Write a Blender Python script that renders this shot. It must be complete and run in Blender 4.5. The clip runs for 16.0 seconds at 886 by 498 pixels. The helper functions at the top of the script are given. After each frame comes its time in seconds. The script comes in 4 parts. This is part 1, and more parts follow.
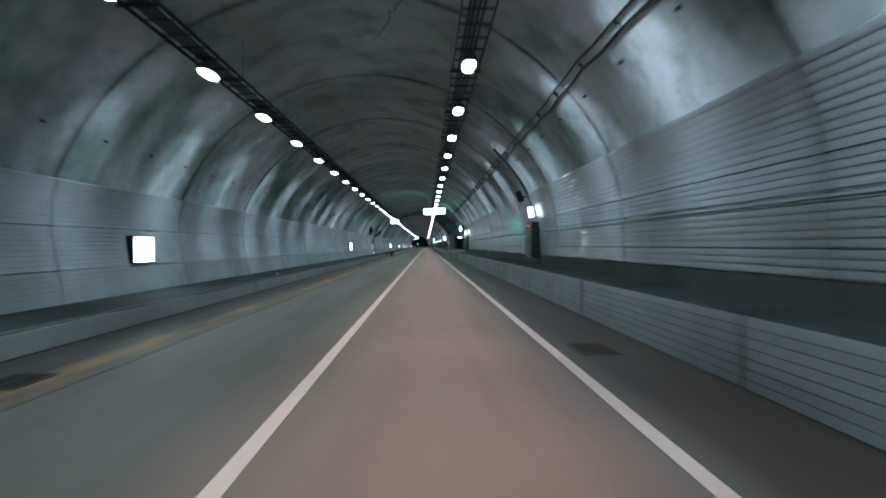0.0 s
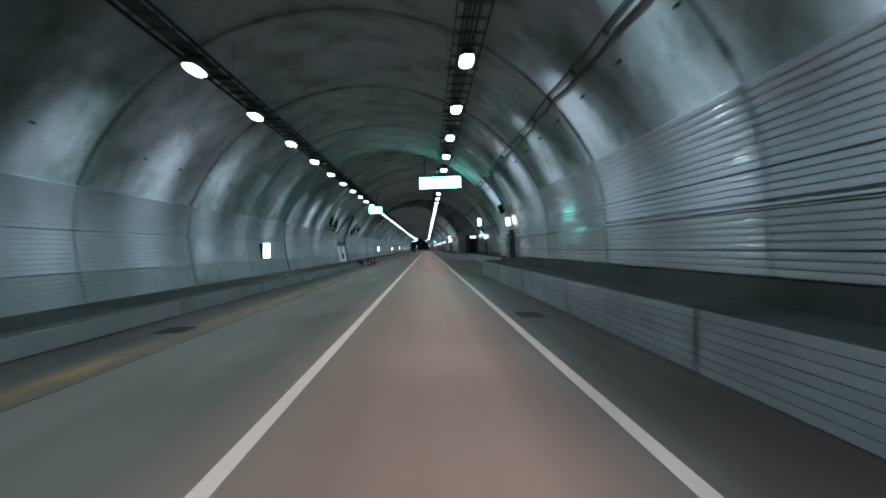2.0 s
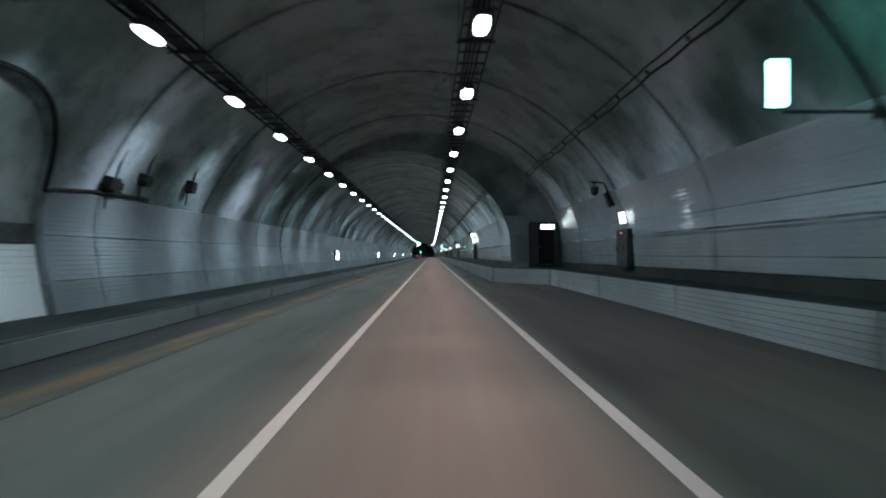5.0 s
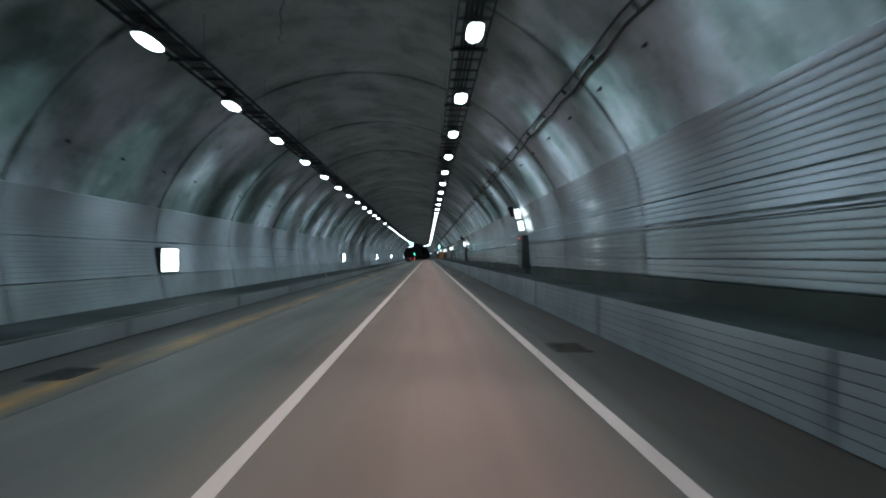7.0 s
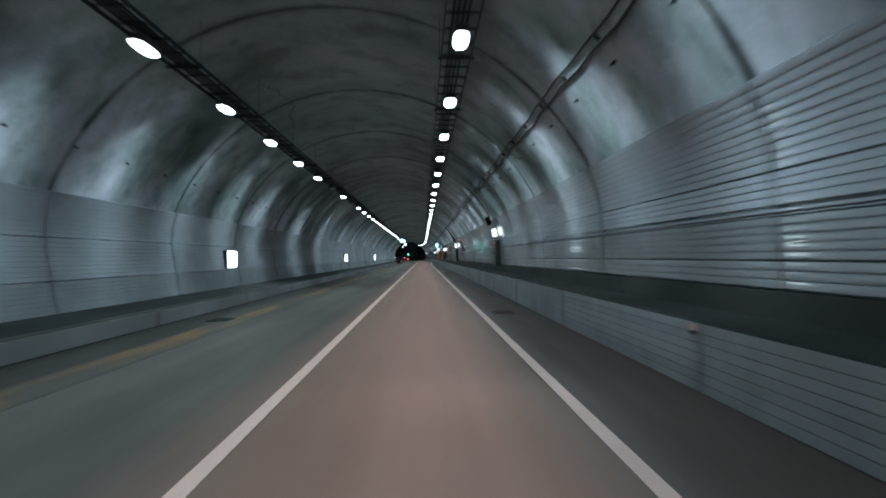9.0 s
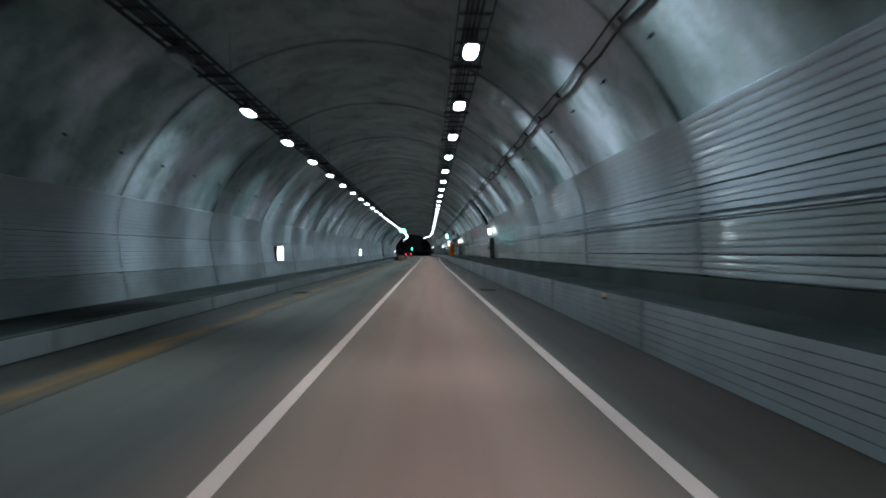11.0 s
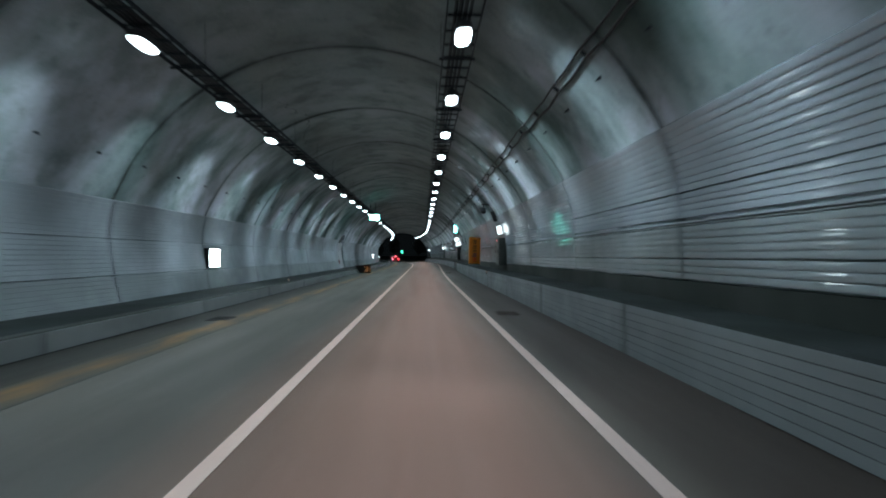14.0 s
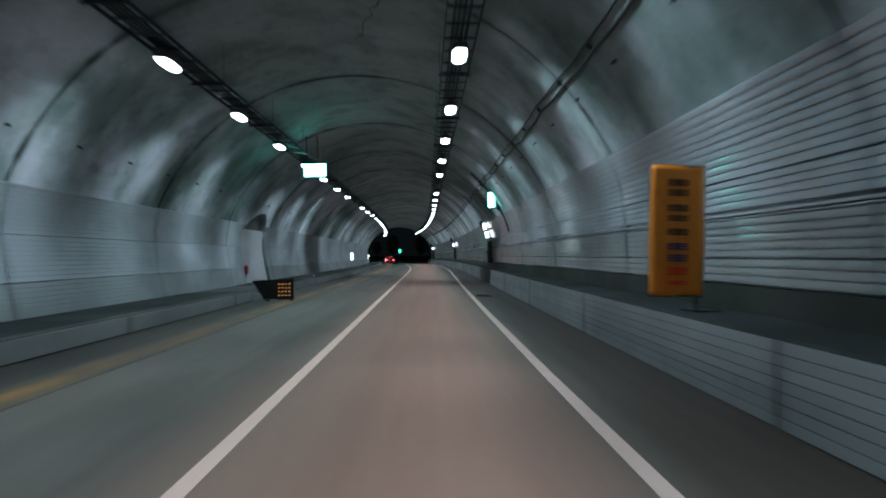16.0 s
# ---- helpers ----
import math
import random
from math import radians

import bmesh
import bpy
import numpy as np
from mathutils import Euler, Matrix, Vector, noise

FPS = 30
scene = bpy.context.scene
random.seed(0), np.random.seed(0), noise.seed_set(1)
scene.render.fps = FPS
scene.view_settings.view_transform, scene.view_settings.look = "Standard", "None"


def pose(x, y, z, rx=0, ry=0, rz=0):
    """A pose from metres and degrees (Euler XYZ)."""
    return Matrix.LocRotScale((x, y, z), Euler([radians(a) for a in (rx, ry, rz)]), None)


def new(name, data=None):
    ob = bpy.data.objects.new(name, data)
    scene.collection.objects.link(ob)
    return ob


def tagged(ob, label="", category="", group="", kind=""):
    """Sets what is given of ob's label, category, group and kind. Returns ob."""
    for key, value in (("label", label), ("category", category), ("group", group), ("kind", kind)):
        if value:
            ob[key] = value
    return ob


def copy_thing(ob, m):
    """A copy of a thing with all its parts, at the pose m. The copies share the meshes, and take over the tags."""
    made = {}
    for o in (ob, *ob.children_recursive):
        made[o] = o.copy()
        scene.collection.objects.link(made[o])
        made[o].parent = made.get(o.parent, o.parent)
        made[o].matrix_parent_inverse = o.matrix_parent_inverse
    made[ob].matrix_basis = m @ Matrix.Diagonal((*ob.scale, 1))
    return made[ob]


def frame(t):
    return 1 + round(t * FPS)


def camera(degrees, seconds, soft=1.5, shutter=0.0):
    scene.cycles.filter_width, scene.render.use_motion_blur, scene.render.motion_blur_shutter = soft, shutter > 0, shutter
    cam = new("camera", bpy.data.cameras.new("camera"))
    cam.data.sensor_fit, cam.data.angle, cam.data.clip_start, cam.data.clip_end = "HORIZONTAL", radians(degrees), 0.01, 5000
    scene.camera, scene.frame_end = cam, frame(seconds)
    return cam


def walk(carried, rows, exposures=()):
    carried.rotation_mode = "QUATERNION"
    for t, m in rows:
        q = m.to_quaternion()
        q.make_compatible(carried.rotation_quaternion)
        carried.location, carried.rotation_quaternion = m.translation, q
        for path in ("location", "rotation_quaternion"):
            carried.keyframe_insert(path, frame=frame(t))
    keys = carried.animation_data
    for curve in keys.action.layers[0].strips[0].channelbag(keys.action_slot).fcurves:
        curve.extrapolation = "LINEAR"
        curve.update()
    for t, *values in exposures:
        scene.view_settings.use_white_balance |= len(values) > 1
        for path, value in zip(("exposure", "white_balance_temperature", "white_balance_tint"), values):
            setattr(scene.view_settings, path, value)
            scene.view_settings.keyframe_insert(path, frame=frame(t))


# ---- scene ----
cam = camera(62.19, 16.0, soft=1.9, shutter=0.3)
# seconds, x, y, yaw, pitch, roll; the eye rides 1.65 m over the road
PATH = [
    (0.0, -0.269, 0.00, -1.28, -0.29, 0.07),
    (0.5, -0.239, 10.59, -1.30, -0.29, 0.04),
    (1.0, -0.215, 21.20, -1.31, -0.26, -0.03),
    (1.5, -0.191, 31.85, -1.30, -0.06, 0.14),
    (2.0, -0.170, 42.52, -1.25, -0.07, 0.15),
    (2.5, -0.156, 53.16, -1.24, -0.12, 0.02),
    (3.0, -0.151, 63.63, -1.19, 0.04, 0.17),
    (3.5, -0.151, 74.07, -1.05, 0.17, 0.19),
    (4.0, -0.158, 84.50, -0.87, 0.21, 0.06),
    (4.5, -0.172, 94.92, -0.82, 0.30, 0.00),
    (5.0, -0.188, 105.32, -0.86, 0.41, -0.00),
    (5.5, -0.201, 115.71, -0.96, 0.51, -0.00),
    (6.0, -0.204, 126.08, -1.08, 0.59, 0.00),
    (6.5, -0.194, 136.43, -1.17, 0.62, 0.02),
    (7.0, -0.164, 146.77, -1.22, 0.57, 0.05),
    (7.5, -0.103, 157.10, -1.34, 0.60, -0.08),
    (8.0, -0.035, 167.41, -1.51, 0.56, -0.09),
    (8.5, 0.007, 177.71, -1.64, 0.58, -0.03),
    (9.0, 0.007, 188.05, -1.54, 0.61, -0.02),
    (9.5, -0.019, 198.48, -1.41, 0.63, -0.05),
    (10.0, -0.066, 208.30, -1.28, 0.41, 0.13),
    (10.5, -0.117, 218.41, -1.19, 0.27, 0.01),
    (11.0, -0.162, 228.52, -1.13, 0.19, -0.00),
    (11.5, -0.195, 238.64, -1.10, 0.17, -0.00),
    (12.0, -0.209, 248.77, -1.12, 0.19, 0.01),
    (12.5, -0.195, 258.94, -1.18, 0.23, 0.07),
    (13.0, -0.147, 269.15, -1.29, 0.28, 0.08),
    (13.5, -0.076, 279.38, -1.36, 0.34, 0.01),
    (14.0, -0.018, 289.57, -1.52, 0.51, -0.10),
    (14.5, 0.011, 299.62, -1.56, 0.58, -0.09),
    (15.0, 0.020, 309.74, -1.40, 0.51, -0.03),
    (15.5, 0.037, 319.73, -1.51, 0.58, -0.07),
    (16.0, 0.033, 329.94, -1.31, 0.50, 0.06),
]
EYE = 1.65
walk(cam, [(t, pose(x, y, EYE, 90 + p, r, a)) for t, x, y, a, p, r in PATH],
     exposures=[(0.0, 0.27), (1.5, 0.19), (3.0, 0.13), (6.5, 0.04), (16.0, 0.08)])

# ---- plan ----
Y0, Y1 = -60.0, 486.0          # the tunnel's ends
BAY0, BAY1 = 87.75, 147.6       # the widened lay-by
CX, CXB = -2.3, -0.86          # middle of the tube and of the lay-by
TILT = radians(1.25)           # the tube stands level, the road leans to the right
KR, KL, KB = 3.39, -6.27, 6.2  # kerb faces: right, left, lay-by
ZR, ZL = 0.87, 0.40            # ledge heights
LAMP = 5.9644                  # lamp spacing


def off(y):
    """Sideways shift of the road's line where it bends to the left."""
    return 0.0 if y < 400 else -((y - 400) ** 2) / 2160


def turn(y):
    return 0.0 if y < 400 else math.atan((y - 400) / 1080)


def blend(y, pts):
    """A value along y, straight between the points (y, value)."""
    for (a, p), (b, q) in zip(pts, pts[1:]):
        if y < b:
            return p + (q - p) * max(0.0, y - a) / (b - a)
    return pts[-1][1]


def widen(y):
    """How far the edge line draws off to the right before the portal."""
    return blend(y, [(338, 0.0), (350, 0.08), (368, 0.25), (400, 0.75), (430, 1.2)])


def kerb_widen(y):
    return blend(y, [(340, 0.0), (360, 0.16), (378, 0.42), (400, 0.50)])


def place(x, y, z=0.0, rz=0.0):
    return Matrix.Translation((x + off(y), y, z)) @ Matrix.Rotation(turn(y) + radians(rz), 4, "Z")


class Tube:
    """A three-centred arch: crown, big circle above the spring line, small circles below."""

    def __init__(self, cx, crown, spring_half, spring, full_half):
        self.cx, self.crown, self.ws = cx, crown, spring
        a, s = spring_half, spring
        self.c = (a * a + s * s - crown * crown) / (2 * (s - crown))
        self.r = crown - self.c
        n = (a / self.r, (s - self.c) / self.r)
        self.r2 = (full_half - a) / (1 - n[0])
        self.c2 = (a - self.r2 * n[0], s - self.r2 * n[1])

    def half(self, w, side=1):
        if w >= self.ws:
            return math.sqrt(max(self.r ** 2 - (w - self.c) ** 2, 0))
        if w >= self.c2[1]:
            return self.c2[0] + math.sqrt(max(self.r2 ** 2 - (w - self.c2[1]) ** 2, 0))
        # below the widest point the right foot stands straight, the left one draws in a little
        d = self.c2[1] - w
        return self.c2[0] + self.r2 + (0.035 * d if side > 0 else -0.11 * d ** 1.4)

    def up(self, u):
        return self.c + math.sqrt(max(self.r ** 2 - u * u, 0))

    def xz(self, u, w):
        ca, sa = math.cos(TILT), math.sin(TILT)
        return self.cx + u * ca - (w - 2) * sa, 2 + u * sa + (w - 2) * ca

    def wall(self, side, w, inset=0.0):
        """A point of the wall at height w; side -1 left, 1 right; inset towards the middle."""
        e = 0.02
        du = (self.half(w + e, side) - self.half(w - e, side)) / (2 * e)
        k = math.hypot(1, du)
        return self.xz(side * (self.half(w, side) - inset / k), w + inset * du / k)


SMALL = Tube(CX, 7.62, 6.40, 3.55, 6.67)
BIG = Tube(CXB, 8.60, 7.82, 3.70, 8.11)

# ---- light ----
world = bpy.data.worlds.new("night")
scene.world = world
world.use_nodes = True
world.node_tree.nodes["Background"].inputs["Color"].default_value = (0.010, 0.014, 0.016, 1)
world.node_tree.nodes["Background"].inputs["Strength"].default_value = 0.25

ROW_R, ROW_L = (0.76, -0.06, 6.05), (-5.47, -0.21, 5.79)   # x, first y and height of the lamp rows
DEAD = {(-1, 39), (-1, 41), (-1, 65), (1, 63)}  # lamps that are out


def lamp_places():
    for side, (x, ph, z) in ((1, ROW_R), (-1, ROW_L)):
        for k in range(-9, 82):
            y = ph + k * LAMP
            if Y0 + 2 < y < Y1 - 3:
                yield side, k, x, y, z


# each lamp throws one beam on the road and one out to its wall


def beam(energy, spread):
    li = bpy.data.lights.new("tunnel_light", "AREA")
    li.shape, li.size, li.size_y = "RECTANGLE", 0.22, 0.80
    li.energy, li.color, li.spread = energy, (0.685, 0.89, 1.0), radians(spread)
    return li


ROADBEAM, WALLBEAM = beam(60.0, 104), {1: beam(42.0, 84), -1: beam(33.0, 82)}
for side, k, x, y, z in lamp_places():
    if (side, k) in DEAD:
        continue
    for li, lean in ((ROADBEAM, -4), (WALLBEAM[side], 46 if side > 0 else 42)):
        ob = new("tunnel_light", li)
        ob.matrix_world = place(x, y, z - 0.155) @ Matrix.Rotation(-side * radians(lean), 4, "Y")

# ---- materials ----


def mat(name, color, rough=0.6, metal=0.0, spec=0.5):
    m = bpy.data.materials.new(name)
    m.use_nodes = True
    b = m.node_tree.nodes["Principled BSDF"]
    b.inputs["Base Color"].default_value = (*color, 1)
    b.inputs["Roughness"].default_value = rough
    b.inputs["Metallic"].default_value = metal
    b.inputs["Specular IOR Level"].default_value = spec
    return m


class Nodes:
    """Short hand for building a node tree."""

    def __init__(self, m):
        self.t = m.node_tree
        self.b = self.t.nodes["Principled BSDF"]
        self.geo = self.t.nodes.new("ShaderNodeNewGeometry").outputs["Position"]

    def node(self, kind, **sets):
        n = self.t.nodes.new(kind)
        for key, v in sets.items():
            n.inputs[key].default_value = v
        return n

    def link(self, a, b):
        self.t.links.new(a, b)

    def scaled(self, sx, sy, sz, src=None):
        n = self.node("ShaderNodeMapping")
        n.inputs["Scale"].default_value = (sx, sy, sz)
        self.link(src or self.geo, n.inputs["Vector"])
        return n.outputs["Vector"]

    def noise(self, scale, detail=4, rough=0.55, vec=None):
        n = self.node("ShaderNodeTexNoise", Scale=scale, Detail=detail, Roughness=rough)
        self.link(vec or self.geo, n.inputs["Vector"])
        return n.outputs["Fac"]

    def ramp(self, fac, stops):
        n = self.node("ShaderNodeValToRGB")
        e = n.color_ramp.elements
        while len(e) < len(stops):
            e.new(0.5)
        for q, (p, c) in zip(e, stops):
            q.position = p
            q.color = (*c, 1) if isinstance(c, tuple) else (c, c, c, 1)
        self.link(fac, n.inputs["Fac"])
        return n.outputs["Color"]

    def mix(self, a, b, fac, blend="MIX"):
        n = self.t.nodes.new("ShaderNodeMix")
        n.data_type, n.blend_type = "RGBA", blend
        ins = [i for i in n.inputs if i.type == "RGBA"]
        for s, v in ((n.inputs[0], fac), (ins[0], a), (ins[1], b)):
            if hasattr(v, "links") or hasattr(v, "is_linked"):
                self.link(v, s)
            elif isinstance(v, tuple):
                s.default_value = (*v, 1)
            elif s.type == "RGBA":
                s.default_value = (v, v, v, 1)
            else:
                s.default_value = v
        return [o for o in n.outputs if o.type == "RGBA"][0]

    def bump(self, fac, strength=0.3, dist=0.01):
        n = self.node("ShaderNodeBump", Strength=strength, Distance=dist)
        self.link(fac, n.inputs["Height"])
        self.link(n.outputs["Normal"], self.b.inputs["Normal"])
        self.link(n.outputs["Normal"], self.b.inputs["Coat Normal"])

    def color(self, c):
        self.link(c, self.b.inputs["Base Color"])

    def rough(self, c):
        self.link(c, self.b.inputs["Roughness"])


def concrete(name, base, dark, streak=0.45, rough=0.75, crown=False, joint=None):
    """Sooty concrete: cloudy stains, run-down streaks across the arch, fine grain."""
    m = mat(name, base, rough)
    n = Nodes(m)
    blot = n.noise(0.11, 4, 0.55, n.scaled(1.0, 0.9, 1.0))
    run = n.noise(0.38, 3, 0.5, n.scaled(0.35, 1.0, 0.35))
    cloud = n.noise(0.34, 4, 0.52, n.scaled(0.8, 1.0, 0.8))
    c = n.mix(dark, base, n.ramp(blot, [(0.35, 0.0), (0.58, 1.0)]))
    c = n.mix(c, dark, n.mix(0.0, n.ramp(run, [(0.48, 0.0), (0.74, 1.0)]), streak))
    c = n.mix(c, n.ramp(cloud, [(0.38, (0.40, 0.48, 0.44)), (0.48, (0.78, 0.82, 0.80)), (0.60, (1.18, 1.12, 1.17))]), 0.9, "MULTIPLY")
    # crown toned darker and more even: shade above the lamps, put into the colour
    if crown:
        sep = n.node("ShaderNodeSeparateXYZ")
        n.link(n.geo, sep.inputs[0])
        darker = n.mix((0.27, 0.32, 0.315), (0.39, 0.445, 0.445), n.ramp(n.noise(0.22, 3, 0.5), [(0.38, 0.0), (0.62, 1.0)]))
        c = n.mix(c, darker, n.ramp(map_range(n, sep.outputs[2], 5.7, 6.9), [(0.0, 0.0), (1.0, 0.8)]))
    if joint is not None:
        # leaked soot on both sides of the ring joints
        sep = n.node("ShaderNodeSeparateXYZ")
        n.link(n.geo, sep.inputs[0])
        at = n.t.nodes.new("ShaderNodeMath")
        at.operation = "PINGPONG"
        add = n.t.nodes.new("ShaderNodeMath")
        add.inputs[1].default_value = 875.0 - joint
        n.link(sep.outputs[1], add.inputs[0])
        n.link(add.outputs[0], at.inputs[0])
        at.inputs[1].default_value = 4.375
        near = n.ramp(map_range(n, at.outputs[0], 0.0, 1.0), [(0.0, 1.0), (0.14, 0.85), (0.26, 0.25), (0.5, 0.0)])
        leak = n.mix(near, n.ramp(n.noise(0.7, 4, 0.6, n.scaled(1.0, 0.4, 1.0)), [(0.34, 0.12), (0.58, 1.0)]), 1.0, "MULTIPLY")
        c = n.mix(c, tuple(0.62 * v for v in dark), n.mix(0.0, leak, 0.64))
        # short black seep marks on the joints
        line = n.ramp(map_range(n, at.outputs[0], 0.0, 1.0), [(0.0, 1.0), (0.10, 0.8), (0.20, 0.0)])
        seep = n.mix(line, n.ramp(n.noise(0.55, 3, 0.5, n.scaled(1.0, 0.3, 1.0)), [(0.54, 0.0), (0.62, 0.9)]), 1.0, "MULTIPLY")
        c = n.mix(c, tuple(0.3 * v for v in dark), seep)
    patch = n.noise(0.8, 5, 0.6, n.scaled(1.0, 0.8, 1.0))
    c = n.mix(c, n.ramp(patch, [(0.38, (0.62, 0.66, 0.64)), (0.47, (0.92, 0.93, 0.92)), (0.56, (1.08, 1.07, 1.08))]), 0.75, "MULTIPLY")
    spots = n.noise(1.9, 6, 0.7)
    c = n.mix(c, n.ramp(spots, [(0.30, 0.62), (0.42, 1.0)]), 0.7, "MULTIPLY")
    grain = n.noise(14.0, 4, 0.7)
    c = n.mix(c, n.ramp(grain, [(0.3, 0.6), (0.7, 1.0)]), 0.5, "MULTIPLY")
    n.color(c)
    n.bump(n.noise(5.0, 6, 0.65), 0.35, 0.02)
    return m


def asphalt():
    m = mat("asphalt", (0.10, 0.10, 0.10), 0.55)
    n = Nodes(m)
    wide = n.noise(0.25, 4, 0.6, n.scaled(1.0, 0.03, 1.0))
    c = n.mix((0.112, 0.100, 0.088), (0.160, 0.138, 0.117), n.ramp(wide, [(0.35, 0.0), (0.65, 1.0)]))
    patch = n.noise(0.55, 5, 0.6, n.scaled(1.0, 0.22, 1.0))
    c = n.mix(c, n.ramp(patch, [(0.36, 0.70), (0.50, 1.0), (0.66, 1.10)]), 0.9, "MULTIPLY")
    sep = n.node("ShaderNodeSeparateXYZ")
    n.link(n.geo, sep.inputs[0])
    # running lane paler and redder: headlight glow put into its colour; darker shoulder
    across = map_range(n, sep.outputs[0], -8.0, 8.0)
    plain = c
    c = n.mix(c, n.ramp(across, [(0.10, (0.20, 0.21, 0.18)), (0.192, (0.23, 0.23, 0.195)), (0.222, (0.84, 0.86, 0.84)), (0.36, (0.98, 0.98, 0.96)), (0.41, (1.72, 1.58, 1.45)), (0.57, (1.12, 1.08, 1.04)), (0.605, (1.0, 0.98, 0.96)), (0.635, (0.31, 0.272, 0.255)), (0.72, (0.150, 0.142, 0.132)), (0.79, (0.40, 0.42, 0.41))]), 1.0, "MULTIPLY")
    # the lay-by is paler than the narrow shoulder
    bay = n.ramp(map_range(n, sep.outputs[1], 80.0, 160.0), [(0.10, 0.0), (0.16, 1.0), (0.80, 1.0), (0.86, 0.0)])
    side = n.mix(bay, n.ramp(across, [(0.62, 0.0), (0.68, 1.0)]), 1.0, "MULTIPLY")
    c = n.mix(c, n.mix(plain, (0.50, 0.49, 0.47), 1.0, "MULTIPLY"), side)
    # warm headlight pool, coloured along the whole lane
    headlit = n.mix((0.44, 0.215, 0.162), (0.53, 0.275, 0.212), n.ramp(n.noise(0.6, 4, 0.6, n.scaled(1.6, 0.04, 1.0)), [(0.35, 0.0), (0.65, 1.0)]))
    c = n.mix(c, headlit, n.ramp(across, [(0.34, 0.0), (0.39, 0.32), (0.44, 0.62), (0.49, 0.84), (0.54, 0.80), (0.58, 0.42), (0.61, 0.04)]))
    fleck = n.noise(90.0, 3, 0.7)
    c = n.mix(c, n.ramp(fleck, [(0.30, 0.55), (0.70, 1.15)]), 0.8, "MULTIPLY")
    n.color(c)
    n.rough(n.ramp(n.noise(1.2, 5, 0.55, n.scaled(1.0, 0.04, 1.0)), [(0.3, 0.50), (0.7, 0.66)]))
    n.bump(n.noise(160.0, 3, 0.7), 0.4, 0.004)
    return m


def map_range(n, val, a, b):
    r = n.node("ShaderNodeMapRange")
    r.inputs["From Min"].default_value, r.inputs["From Max"].default_value = a, b
    n.link(val, r.inputs["Value"])
    return r.outputs["Result"]


def enamel(name, base, dirt, rough=0.32, coat=0.0):
    """Washed enamelled wall board with road film and drips."""
    m = mat(name, base, rough)
    n = Nodes(m)
    film = n.noise(0.35, 4, 0.55, n.scaled(1.0, 0.5, 1.2))
    c = n.mix(dirt, base, n.ramp(film, [(0.30, 0.0), (0.62, 1.0)]))
    drip = n.noise(3.0, 4, 0.6, n.scaled(0.3, 1.0, 0.12))
    c = n.mix(c, dirt, n.ramp(drip, [(0.56, 0.0), (0.80, 0.22)]))
    ends = n.node("ShaderNodeSeparateXYZ")
    n.link(n.node("ShaderNodeTexCoord").outputs["Generated"], ends.inputs[0])
    leak = n.ramp(ends.outputs[1], [(0.0, 0.6), (0.02, 0.40), (0.045, 0.0), (0.965, 0.0), (0.985, 0.40), (1.0, 0.6)])
    leak = n.mix(leak, n.ramp(n.noise(1.1, 4, 0.6, n.scaled(1.0, 1.0, 0.5)), [(0.36, 0.1), (0.60, 1.0)]), 1.0, "MULTIPLY")
    c = n.mix(c, tuple(0.5 * v for v in dirt), leak)
    info = n.node("ShaderNodeObjectInfo")
    c = n.mix(c, n.ramp(info.outputs["Random"], [(0.0, 0.86), (1.0, 1.04)]), 1.0, "MULTIPLY")
    n.color(c)
    n.rough(n.ramp(n.noise(1.6, 5), [(0.3, rough - 0.06), (0.7, rough + 0.16)]))
    # long shallow waves along the courses, which draw the gloss out upwards
    n.bump(n.noise(7.0, 3, 0.6, n.scaled(1.0, 0.05, 1.0)), 0.25, 0.010)
    if coat:
        wave = n.node("ShaderNodeBump", Strength=1.0, Distance=0.006)
        n.link(n.noise(13.0, 1, 0.5, n.scaled(1.0, 0.02, 1.0)), wave.inputs["Height"])
        n.link(wave.outputs["Normal"], n.b.inputs["Coat Normal"])
    n.b.inputs["Coat Weight"].default_value, n.b.inputs["Coat Roughness"].default_value = coat, 0.06
    return m


def paint(name, base, wear, amount=0.45, rough=0.6):
    m = mat(name, base, rough)
    n = Nodes(m)
    a = n.noise(2.2, 6, 0.7, n.scaled(1.0, 0.35, 1.0))
    b = n.noise(30.0, 4, 0.7)
    c = n.mix(base, wear, n.ramp(a, [(amount, 0.0), (amount + 0.22, 1.0)]))
    c = n.mix(c, n.ramp(b, [(0.3, 0.72), (0.7, 1.0)]), 0.7, "MULTIPLY")
    n.color(c)
    n.bump(b, 0.3, 0.004)
    return m


